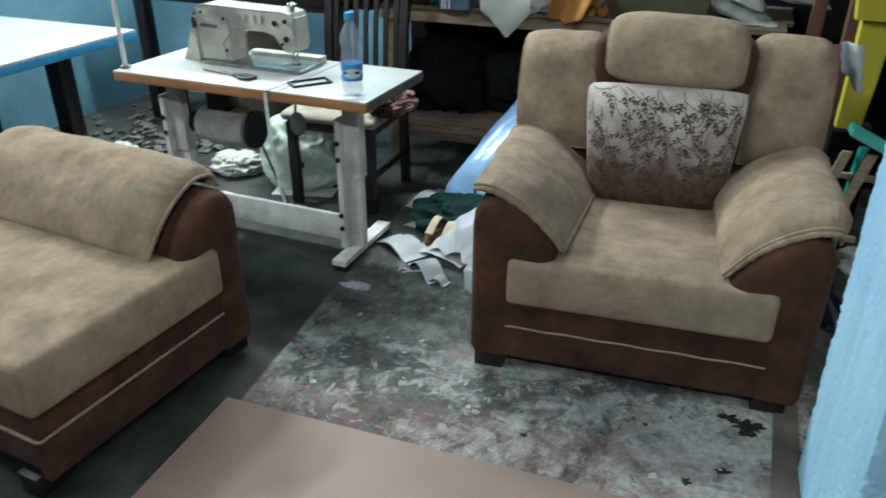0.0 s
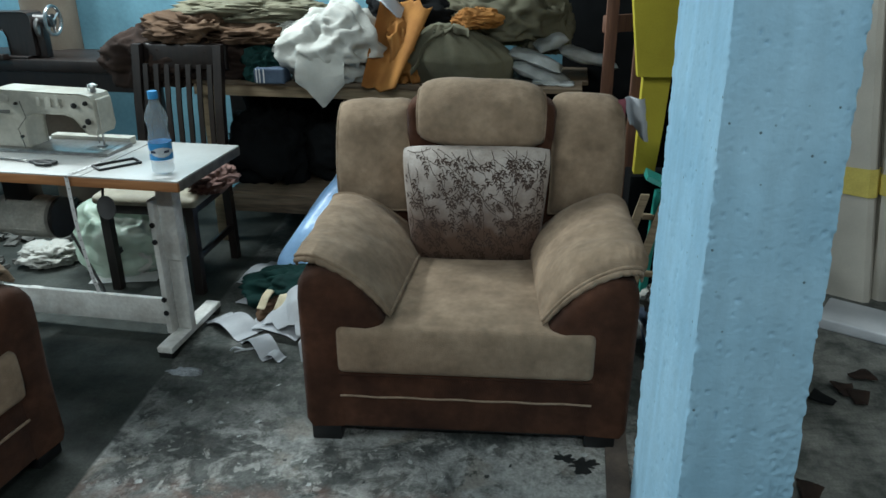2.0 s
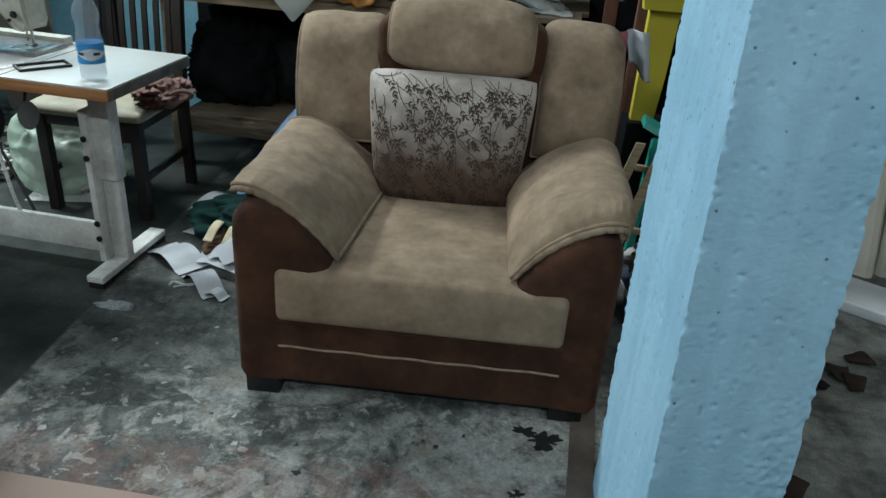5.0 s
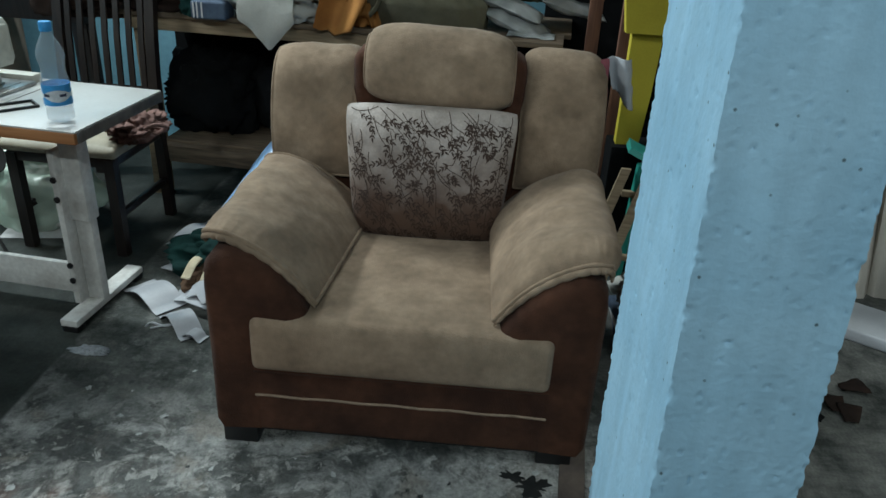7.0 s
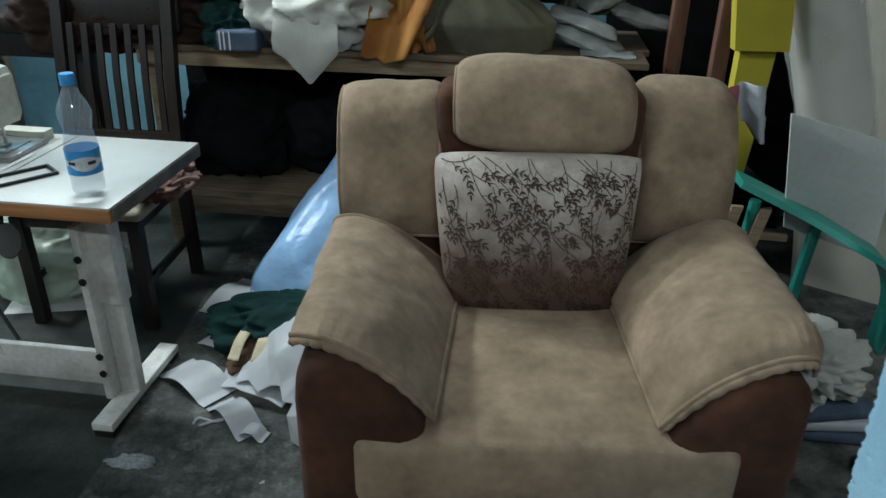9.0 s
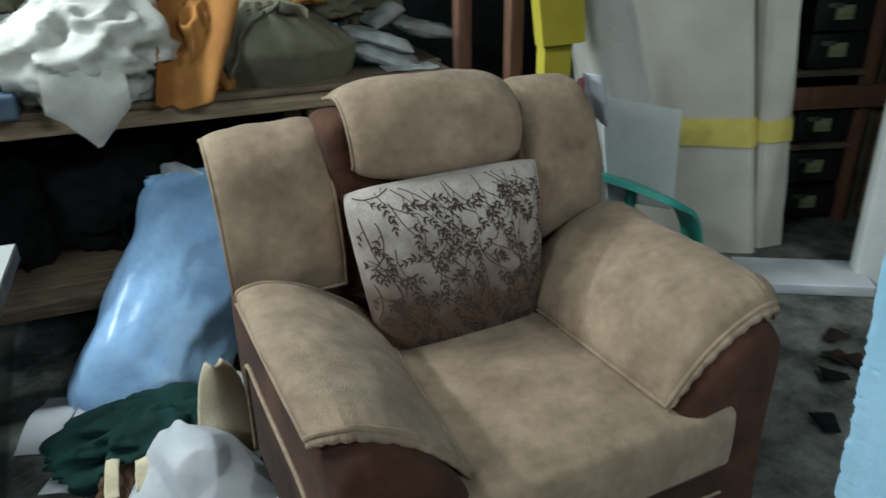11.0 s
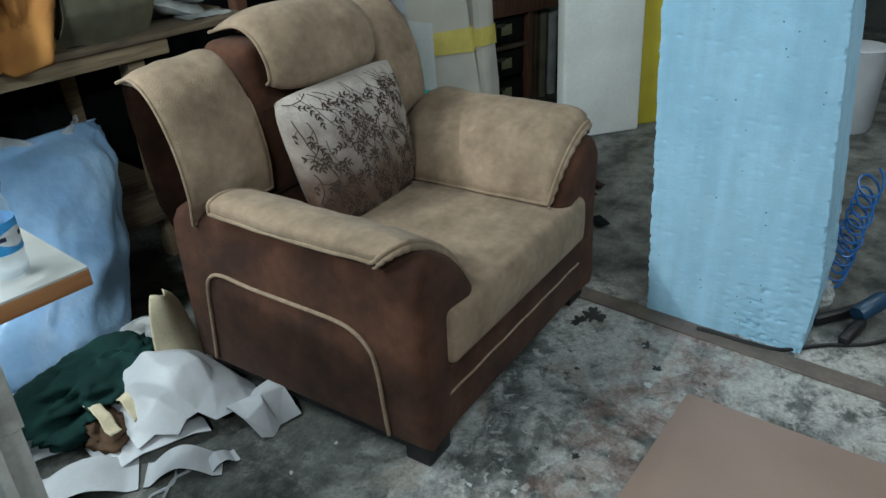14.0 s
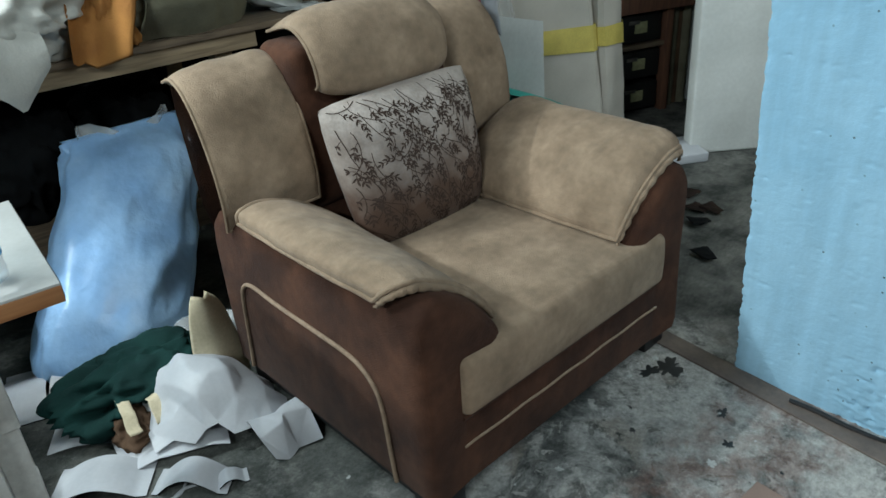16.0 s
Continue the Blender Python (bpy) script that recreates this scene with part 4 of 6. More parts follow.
# sewing machine
def sewing_machine(at, mat, label, dark=False):
    sm = thing("sewing_machine", at, label, "sewing machine")
    # origin: below the needle, x to the head's right, the arm runs to -x
    part("bed", box(-0.41, 0.075, -0.09, 0.09, 0.0, 0.014, 0.004), STEEL if not dark else mat, sm, "flat steel bed")
    part("needle_plate", box(-0.045, 0.045, -0.055, 0.055, 0.0142, 0.0165, 0.001), STEEL, sm)
    part("cloth_plate", box(-0.3, 0.06, 0.092, 0.14, 0.0, 0.03, 0.003), mat, sm)
    sec = [(-0.44, 0.014), (-0.44, 0.215), (-0.425, 0.236), (-0.39, 0.243), (-0.1, 0.236), (-0.02, 0.236), (0.018, 0.228), (0.03, 0.205), (0.034, 0.1), (0.022, 0.075), (-0.012, 0.078), (-0.062, 0.14), (-0.1, 0.152), (-0.225, 0.152), (-0.268, 0.14), (-0.282, 0.11), (-0.283, 0.014)]
    rows = []
    for y, k in ((-0.052, 0.94), (-0.06, 1.0), (-0.05, 1.0), (0.05, 1.0), (0.06, 1.0), (0.052, 0.94)):
        cx, cz = -0.2, 0.16
        rows.append([Vector((x + (0.0 if k == 1 else (0.006 if x < cx else -0.006)), y, z + (0.0 if k == 1 or z < 0.02 else (0.006 if z < cz else -0.006)))) for x, z in sec])
    body = part("body", skin(rows, True, True), mat, sm, "" if dark else "cream enamelled machine body")
    part("face_plate", box(0.03, 0.04, -0.045, 0.045, 0.09, 0.215, 0.006, 3), mat, sm)
    for x, z, r in ((-0.05, 0.19, 0.011), (0.0, 0.2, 0.009), (0.0, 0.13, 0.012), (-0.02, 0.11, 0.006), (-0.41, 0.21, 0.006), (-0.3, 0.19, 0.006), (-0.3, 0.06, 0.006)):
        part("knob", lathe([(0.0, 0.0), (r, 0.0), (r, 0.006), (r * 0.6, 0.012), (0.0, 0.012)], 14, m=pose(x, -0.06, z, 90)), BLACK, body)
    for x in (-0.2, -0.155, -0.12):
        part("cover_plate", box(x - 0.008, x + 0.008, -0.0635, -0.0605, 0.185, 0.22, 0.001), mat, body)
    part("name_bar", box(-0.425, -0.335, -0.0622, -0.0605, 0.15, 0.163, 0.0004), GREY_INK, body, "grey maker's mark")
    part("oil_window", box(-0.43, -0.33, -0.0624, -0.0604, 0.196, 0.222, 0.0006), MOTOR, body)
    part("seam_line", tube([(-0.3, -0.0605, 0.014), (-0.315, -0.0605, 0.09), (-0.27, -0.0605, 0.135), (-0.275, -0.0605, 0.16), (-0.285, -0.0605, 0.2)], 0.0018, 5), GREY_INK, body)
    wheel = part("handwheel", lathe([(0.0, 0.0), (0.02, 0.0), (0.055, 0.008), (0.06, 0.02), (0.055, 0.032), (0.02, 0.03), (0.0, 0.04)], 26, m=pose(-0.442, 0.0, 0.16, 0, -90, 0)), BLACK if not dark else STEEL, sm)
    part("presser_bar", tube([(0.008, 0, 0.08), (0.008, 0, 0.022)], 0.0045, 8), STEEL, sm)
    part("needle_bar", tube([(-0.012, 0, 0.08), (-0.012, 0, 0.03)], 0.003, 8), STEEL, sm)
    part("presser_foot", box(-0.012, 0.018, -0.02, 0.008, 0.0168, 0.024, 0.002), STEEL, sm)
    part("top_post", lathe([(0.0, 0), (0.012, 0), (0.01, 0.014), (0.016, 0.018), (0.012, 0.03), (0.0, 0.034)], 14, m=pose(-0.0, 0.0, 0.234)), STEEL, sm)
    part("thread_guide", tube([(-0.02, 0, 0.235), (-0.02, 0.0, 0.26), (0.03, -0.01, 0.262)], 0.0025, 6), STEEL, sm)
    if not dark:
        part("belt_guard", skin([[Vector((-0.45 - w * 0.5 + dx, dy, z)) for dx, dy in ((-w, -0.05), (w * 0.4, -0.055), (w * 0.4, 0.05), (-w, 0.05))] for z, w in ((0.0, 0.062), (0.06, 0.042), (0.12, 0.028), (0.19, 0.016))], True, True), MOTOR, sm, "grey belt guard")
    return sm


sewing_machine(TABLE @ pose(-0.497, 0.33, TOP), MACHINE, "cream industrial sewing machine on the white table")


# bottle
def bottle():
    b = thing("water_bottle", pose(-1.12, 0.51, TOP), "clear plastic water bottle with blue label and cap", "bottle")
    k = 1.06
    prof = [(0.0, 0.006), (0.028, 0.0), (0.036, 0.006), (0.0375, 0.02), (0.036, 0.035), (0.0375, 0.045), (0.0372, 0.062), (0.0372, 0.108), (0.0365, 0.118), (0.034, 0.132), (0.0315, 0.146), (0.0315, 0.156), (0.035, 0.17), (0.0375, 0.184), (0.036, 0.198), (0.028, 0.218), (0.019, 0.235), (0.0145, 0.246), (0.0135, 0.254)]
    body = part("body", lathe([(r * k, z * k) for r, z in prof], 30), BOTTLE, b, "clear ribbed body")
    body.visible_shadow = False
    part("cap", lathe([(0.0, 0.252 * k), (0.0165 * k, 0.252 * k), (0.0165 * k, 0.274 * k), (0.015 * k, 0.277 * k), (0.0, 0.277 * k)], 24), LABEL_BLUE, b, "blue screw cap")

    def wrap(name, z0, z1, mat, r, lo=None, hi=None, a0=0.0, a1=2 * math.pi):
        n = 48
        rows = [[Vector((r * math.cos(a0 + (a1 - a0) * i / n), r * math.sin(a0 + (a1 - a0) * i / n), z)) for z in ((z0 if lo is None else lo(i / n)), (z1 if hi is None else hi(i / n)))] for i in range(n + 1)]
        return part(name, skin(rows), mat, b)

    wrap("label", 0.05 * k, 0.108 * k, LABEL_BLUE, 0.0381 * k)
    wrap("label_wave", 0, 0, LABEL_WHITE, 0.0384 * k, lambda f: (0.074 - 0.014 * abs(math.sin(f * 3 * math.pi))) * k, lambda f: (0.082 + 0.012 * abs(math.sin(f * 3 * math.pi))) * k)
    for a in (-2.1, -0.9, 2.2):
        wrap("label_mark", 0.075 * k, 0.083 * k, INK, 0.0387 * k, None, None, a, a + 0.5)


bottle()

# scissors, phone frame, tape
sc = thing("scissors", TABLE @ pose(-0.69, 0.13, TOP, 0, 0, -12), "black handled tailor scissors on the white table", "scissors")
part("blade", box(-0.15, 0.03, -0.008, 0.006, 0.002, 0.006, 0.001), STEEL, sc)
part("blade", box(-0.15, 0.03, -0.006, 0.008, 0.0062, 0.010, 0.001, m=pose(0, 0, 0, 0, 0, 5)), STEEL, sc)
for sy in (-1, 1):
    ring = [(0.03, 0.006 * sy, 0.006), (0.06, 0.012 * sy, 0.008), (0.085, 0.026 * sy, 0.008), (0.125, 0.024 * sy, 0.008), (0.135, 0.009 * sy, 0.008), (0.11, 0.004 * sy, 0.008), (0.07, 0.007 * sy, 0.008)]
    part("handle", tube(spline(ring, 30), 0.0065, 8), BLACK, sc)
ph = thing("phone_bumper_case", TABLE @ pose(-0.325, 0.15, TOP, 0, 0, 52), "black empty phone bumper frame on the white table", "phone case")
bm = bmesh.new()
for bx in ((-0.08, 0.08, -0.04, -0.033), (-0.08, 0.08, 0.033, 0.04), (-0.08, -0.072, -0.033, 0.033), (0.072, 0.08, -0.033, 0.033)):
    box(bx[0], bx[1], bx[2], bx[3], 0.0, 0.009, 0.002, bm=bm)
part("frame", bm, BLACK, ph)
tp = thing("measuring_tape", TABLE @ pose(-0.425, -0.0, 0), "white measuring tape hanging over the table edge", "measuring tape")
pts = [(0.02, 0.32, TOP + 0.002), (0.01, 0.1, TOP + 0.002), (0.0, -0.004, TOP + 0.001), (-0.001, -0.0075, TOP - 0.02), (0.004, -0.008, 0.55), (0.02, -0.004, 0.38), (0.035, 0.0, 0.3)]
line = spline(pts, 60)
part("band", skin([[p + Vector((-0.008, 0, 0)), p + Vector((0.008, 0.0, 0))] for p in line]), PAPER, tp)
bm = bmesh.new()
for k in range(6, 58, 2):
    p = line[k]
    bm.faces.new([bm.verts.new(p + Vector(d)) for d in ((-0.002, -0.001, -0.0015), (0.005, -0.001, -0.0015), (0.005, -0.001, 0.0015), (-0.002, -0.001, 0.0015))])
tagged(part("printed_marks", bm, GREY_INK, tp), kind="stuff")

# ---- dining chair behind the table ----
dc = thing("dining_chair", pose(-1.475, 1.28, 0, 0, 0, -3), "dark wooden dining chair with cream seat and slatted back", "chair")
for sx in (-0.21, 0.2):
    part("leg", skin([[Vector((sx + a * 0.021, -0.21 + b * 0.021, z)) for a, b in ((-1, -1), (1, -1), (1, 1), (-1, 1))] for z in (0, 0.42)], True, True), DARK_WOOD, dc)
    part("back_post", skin([[Vector((sx + a * 0.02, y + b * 0.021, z)) for a, b in ((-1, -1), (1, -1), (1, 1), (-1, 1))] for y, z in ((0.22, 0), (0.2, 0.45), (0.24, 0.8), (0.29, 1.07))], True, True), DARK_WOOD, dc)
    part("side_stretcher", box(sx - 0.01, sx + 0.01, -0.2, 0.2, 0.16, 0.19, 0.003), DARK_WOOD, dc)
part("seat_rail", box(-0.225, 0.215, -0.225, 0.215, 0.385, 0.435, 0.004), DARK_WOOD, dc)
part("seat", seat_block(-0.25, 0.245, -0.25, 0.2, 0.43, 0.475), CREAM_SEAT, dc, "cream vinyl seat pad")
part("top_rail", box(-0.235, 0.225, 0.255, 0.295, 0.965, 1.085, 0.01, 3, m=pose(0, 0, 0, -3)), DARK_WOOD, dc)
part("lower_rail", box(-0.19, 0.18, 0.2, 0.225, 0.56, 0.6, 0.004), DARK_WOOD, dc)
for k in range(7):
    x = -0.165 + 0.054 * k
    part("slat", skin([[Vector((x + a * 0.012, y + b * 0.006, z)) for a, b in ((-1, -1), (1, -1), (1, 1), (-1, 1))] for y, z in ((0.21, 0.6), (0.228, 0.8), (0.262, 0.98))], True, True), DARK_WOOD, dc)
bd = thing("cloth_bundle", pose(-1.22, 1.2, 0.478), "crumpled dusty pink cloth bundle on the chair seat", "cloth")
part("cloth", heap(0.09, 0.13, 0.05, 4.0, 0.5, 3.5), DUSTY_PINK, bd, sharp=170)
part("loop", tube(spline([(0.05, -0.1, 0.05), (0.1, -0.08, 0.075), (0.12, -0.02, 0.05), (0.09, -0.05, 0.03), (0.05, -0.06, 0.05)], 30), 0.008, 8), DUSTY_PINK, bd)
gb = thing("plastic_bag", pose(-1.75, 1.32, 0), "pale green see-through plastic bag under the table", "bag")
part("film", heap(0.24, 0.17, 0.2, 8.0, 0.3, 2.4), GREENBAG, gb, sharp=170)
part("contents", heap(0.18, 0.12, 0.13, 9.0, 0.35, 3.0), WHITE_CLOTH, gb, sharp=170)

# ---- blue edged table ----
bt = thing("blue_edged_table", pose(-2.63, 1.26, 0, 0, 0, ROOM), "white table with blue painted edge on dark legs", "table")
part("tabletop", box(-1.05, 0, -1.5, 0.0, 0.748, 0.76, 0.002), LAMINATE, bt)
part("edge_band", box(-1.05, 0.004, -1.504, 0.004, 0.71, 0.7475, 0.003), BLUE_EDGE, bt, "blue painted edge")
for lx, ly in ((-0.34, -0.22), (-0.98, -0.22), (-0.34, -1.3), (-0.98, -1.3)):
    part("leg", box(lx - 0.05, lx + 0.05, ly - 0.045, ly + 0.045, 0, 0.712, 0.006), DARK_WOOD, bt)

# ---- shelf bench along the back ----
SHELF = TURNED
sh = thing("work_shelf", pose(0, 0, 0, 0, 0, ROOM), "rough wooden shelf bench loaded with fabric", "shelf")
for k, (b0, b1) in enumerate(((1.515, 1.75), (1.755, 1.99), (1.995, 2.25))):
    part("plank", box(-1.62, 0.33 if k == 0 else 0.36, b0, b1, 0.87, 0.893 - 0.002 * k, 0.003), PLANK, sh)
part("front_beam", box(-1.6, -0.05, 1.535, 1.575, 0.81, 0.869, 0.004), PALE_PLANK, sh, "pale front beam")
for a in (-0.17, -1.55):
    part("post", box(a - 0.035, a + 0.035, 1.577, 1.645, 0, 0.869, 0.004), PALE_PLANK, sh)
    part("post", box(a - 0.035, a + 0.035, 2.16, 2.23, 0, 0.869, 0.004), PALE_PLANK, sh)
part("low_beam", box(-1.5, -0.1, 1.52, 1.575, 0.2, 0.28, 0.004), PLANK, sh, "rough low beam")
part("low_shelf", box(-1.5, -0.1, 1.577, 2.2, 0.27, 0.29, 0.003), PLANK, sh)
# Black panel and heaps are added to stand for the shade under the shelf.
part("back_panel", box(-1.74, 0.36, 2.235, 2.25, 0.05, 0.869), BLACK_CLOTH_AND_SHADE, sh)
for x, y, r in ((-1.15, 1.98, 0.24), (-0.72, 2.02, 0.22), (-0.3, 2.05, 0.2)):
    t = thing("black_fabric_pile", pose(x, y, 0.29), "added pile of black cloth darkening the space under the shelf", "cloth", "fabric under the shelf")
    part("cloth", heap(r, 0.22, 0.24, x * 3, 0.35, 2.6), BLACK_CLOTH_AND_SHADE, t, sharp=170)

UP = 0.893


def pile(name, x, y, z, rx, ry, rz, mat, seed, label, folds=0.3, scale=2.6, rot=0, tilt=0, group="fabric on the shelf"):
    t = thing(name, pose(x, y, z, 0, tilt, rot), label, "cloth", group)
    part("cloth", heap(rx, ry, rz, seed, folds, scale, 96, 52), mat, t, sharp=170)
    return t


white = pile("white_cloth", -0.72, 1.68, UP, 0.26, 0.2, 0.19, WHITE_CLOTH, 1.0, "big crumpled off-white cloth heaped on the shelf", 0.42, 2.3)
tip = cloth(lambda u, v: Vector((-0.15 + 0.23 * u, -0.19 - 0.03 * math.sin(v * 2.6), 0.12 - (0.1 + 0.13 * (1 - abs(2 * u - 1.05))) * v)), 16, 16, 3, 0.012, 9)
part("hanging_corner", tip, WHITE_CLOTH, white)
orange = thing("orange_cloth", pose(-0.5, 1.55, UP), "folded orange cloth hanging over the shelf edge", "cloth", "fabric on the shelf")
part("cloth", cloth(lambda u, v: Vector((-0.075 + 0.17 * u + 0.17 * v * (0.5 + 0.5 * u), 0.1 * v - 0.055 + 0.05 * math.sin(u * 5), -0.015 + 0.36 * v - 0.045 * (1 - abs(2 * u - 0.9)) * (1 - v))), 40, 44, 5, 0.042, 8.5, 0.01), ORANGE_CLOTH, orange, sharp=170)
pile("orange_cloth_fold", -0.38, 1.68, UP, 0.1, 0.12, 0.17, ORANGE_CLOTH, 6.0, "orange cloth bunched between sack and white cloth", 0.4, 2.5)
pile("orange_cloth_scrap", -0.03, 1.66, UP + 0.25, 0.11, 0.08, 0.05, ORANGE_CLOTH, 16.0, "small orange cloth scrap lying over the sack", 0.4, 2.5, 20)


def sack():
    t = thing("olive_sack", pose(-0.11, 1.75, UP), "olive cloth sack tied in a knot on the shelf", "sack", "fabric on the shelf")
    rows = []
    n = 90
    for j in range(34):
        f = j / 33
        z = 0.27 * f ** 0.9
        w = (1 - 0.72 * max(0.0, f - 0.35) ** 1.25 / 0.58) * (0.92 + 0.3 * math.sin(min(f * 3.2, math.pi)) * 0.35)
        row = []
        for i in range(n):
            a = 2 * math.pi * i / n
            pleat = 1 + (0.07 + 0.16 * f) * noise.noise(Vector((math.cos(a) * 4.5, math.sin(a) * 4.5, f * 0.7))) + 0.03 * f * math.sin(a * 17 + 3 * f)
            row.append(Vector((0.29 * w * pleat * math.cos(a) - 0.06 * f, 0.2 * w * pleat * math.sin(a) - 0.09 * f, z + 0.01 * noise.noise(Vector((a * 2, f * 4, 2))))))
        rows.append(row)
    part("body", skin(rows, True, True), OLIVE_CLOTH, t)
    part("knot", heap(0.05, 0.04, 0.028, 21.0, 0.5, 3.0), OLIVE_CLOTH, t, "tied knot").location = (-0.07, -0.13, 0.21)
    for s, ln in ((-1, 0.2), (1, 0.14)):
        f = lambda u, v, s=s, ln=ln: Vector((-0.07 + s * ln * v * 0.8 + 0.012 * math.sin(v * 9), -0.15 - 0.06 * v + (u - 0.5) * 0.05 * (1 + v), 0.235 - (0.17 * v ** 1.4 if s < 0 else -0.02 * math.sin(3 * v)) + 0.02 * math.sin(u * 7 + v * 3)))
        part("tie_end", cloth(f, 10, 18, 30 + s, 0.01, 14, 0.006), OLIVE_CLOTH, t, sharp=170)


sack()


def packet(x, y, z, lx, ly, th, rx, ry, rz, seed, mat=GREY_WRAP, label="grey item sealed in shiny plastic wrap on the shelf"):
    t = thing("wrapped_packet", pose(x, y, z, rx, ry, rz), label, "packet", "wrapped packets on the shelf")
    f = lambda u, v: Vector(((u - 0.5) * lx, (v - 0.5) * ly, 0.01 * noise.noise(Vector((u * 3, v * 3, seed)))))
    bm, rim = padded(f, 30, 22, th, 0.3, None, 0.012, seed, 0.8)
    part("wrap", bm, mat, t)
    return t


packet(0.29, 1.72, 0.925, 0.3, 0.2, 0.03, 4, 22, -12, 1.0)
packet(0.26, 1.75, 0.985, 0.27, 0.2, 0.03, 0, 18, -8, 2.0)
packet(0.52, 1.86, 0.985, 0.3, 0.16, 0.03, 6, 14, 8, 3.0)
packet(0.33, 1.86, 1.06, 0.16, 0.12, 0.03, 20, -20, 18, 4.0)
packet(0.34, 1.62, 0.897, 0.2, 0.12, 0.006, 0, 0, -6, 5.0)

# brown, dark and green fabric to the side of the white cloth
pile("dark_brown_cloth", -1.66, 1.78, UP - 0.05, 0.24, 0.2, 0.15, DKBROWN_CLOTH, 7.0, "dark brown cloth heap on the shelf", 0.35, 2.6)
pile("brown_cloth", -1.42, 1.76, UP + 0.17, 0.24, 0.18, 0.07, BROWN_CLOTH, 8.0, "brown cloth crumpled on top of the heap", 0.6, 2.8)
pile("dark_brown_cloth", -1.32, 1.8, UP, 0.26, 0.2, 0.12, DKBROWN_CLOTH, 9.0, "dark brown cloth heap behind the dining chair", 0.35, 2.6)
pile("brown_cloth", -1.14, 1.72, UP + 0.17, 0.19, 0.13, 0.045, BROWN_CLOTH, 10.0, "flat brown cloth with a pointed corner", 0.5, 2.4, 8)
pile("green_cloth", -1.07, 1.66, UP, 0.11, 0.1, 0.09, GREEN_CLOTH, 11.0, "dark green cloth on the shelf", 0.4, 2.6)
pile("grey_netting", -1.15, 1.86, UP + 0.26, 0.36, 0.16, 0.06, OLIVE_CLOTH, 12.0, "grey woven sacking on top of the heap", 0.4, 3.4)
pile("white_cloth_scrap", -0.93, 1.8, UP + 0.16, 0.12, 0.1, 0.07, WHITE_CLOTH, 13.0, "small white cloth scrap on the heap", 0.4, 2.6)
pile("black_cloth", -0.38, 1.84, UP + 0.16, 0.22, 0.14, 0.13, BLACK_CLOTH_AND_SHADE, 14.0, "black cloth on the top of the heap", 0.35, 2.6)
pile("olive_cloth", 0.05, 1.9, UP + 0.14, 0.28, 0.14, 0.16, OLIVE_CLOTH, 15.0, "olive cloth bunched behind the sack", 0.35, 2.6)
pile("grey_cloth", 0.3, 1.95, UP + 0.1, 0.13, 0.1, 0.16, OLIVE_CLOTH, 17.0, "grey cloth behind the plastic packets", 0.4, 2.6)
st = thing("striped_cloth", pose(-1.02, 1.555, UP), "dark blue folded cloth with white stripes", "cloth", "fabric on the shelf")
part("fold", box(-0.07, 0.08, -0.03, 0.09, 0.0, 0.075, 0.012, 3), JEANS, st)
for x in (-0.055, -0.04, -0.02):
    part("stripe", box(x - 0.003, x + 0.003, -0.0312, -0.0302, 0.006, 0.07), PAPER, st)
cf = thing("white_collar_strip", pose(-0.44, 1.66, UP + 0.24), "white stiff curved strip over the cloth heap", "cloth", "fabric on the shelf")
part("band", cloth(lambda u, v: Vector((-0.1 + 0.2 * u, -0.06 * math.sin(u * 3.1), 0.16 - 0.17 * u ** 1.5 + 0.075 * v)), 20, 6, 44, 0.004, 6), VINYL, cf, sharp=170)

# ---- upright posts with rail ----
for x, y, w in ((0.607, 1.71, 0.028), (0.712, 1.5, 0.026)):
    t = thing("wooden_post", pose(x, y, 0, 0, 0, ROOM), "rough reddish brown wooden post of the rack", "post", "posts of the rack")
    part("post", box(-w, w, -0.03, 0.03, 0, 2.2, 0.004), RED_WOOD, t)
rl = thing("wooden_rail", pose(0.66, 1.77, 1.16, 0, 0, 30), "reddish wooden cross rail between posts", "rail")
part("rail", box(-0.1, 0.3, -0.015, 0.015, -0.04, 0.04, 0.004), RED_WOOD, rl)
# Added black board stands in for the shade behind the posts.
dk = thing("recess_shade_board", pose(0.92, 2.12, 0, 0, 0, ROOM), "black board added to darken the recess behind the posts", "board")
part("board", box(-0.5, 0.4, -0.012, 0.012, 0, 2.0, 0.003), BLACK_CLOTH_AND_SHADE, dk)
pc = thing("pink_cloth", pose(0.575, 0.86, 0.9), "white and pink cloth scrap hooked on the armchair back", "cloth")
part("cloth", cloth(lambda u, v: Vector((-0.02 + 0.075 * u + 0.03 * v, -0.01 + 0.02 * math.sin(u * 6), 0.075 - 0.16 * v * (0.6 + 0.4 * u))), 12, 14, 51, 0.01, 16), VINYL, pc, sharp=170)
part("pink_edge", cloth(lambda u, v: Vector((-0.04 + 0.025 * u + 0.012 * v, -0.014, 0.08 - 0.15 * v)), 6, 14, 52, 0.008, 16), PINK, pc, sharp=170)

# ---- foam sheets, wrapped roll, board and stool at the side of the armchair ----
y1 = thing("yellow_foam_sheet", pose(0.742, 1.25, 0), "yellow foam sheet standing against the post", "foam sheet", "yellow foam sheets")
part("sheet", skin([[Vector((x, y, z)) for x, y in ((-0.1 + t, -0.02), (0.08 + t * 0.7, -0.02), (0.08 + t * 0.7, 0.03), (-0.1 + t, 0.03))] for z, t in ((0.997, 0.025), (1.3, -0.02), (1.7, -0.05))], True, True), YELLOW, y1, smooth=False)
y2 = thing("yellow_foam_sheet", pose(0.757, 1.29, 0), "lower yellow foam sheet standing on a dark box", "foam sheet", "yellow foam sheets")
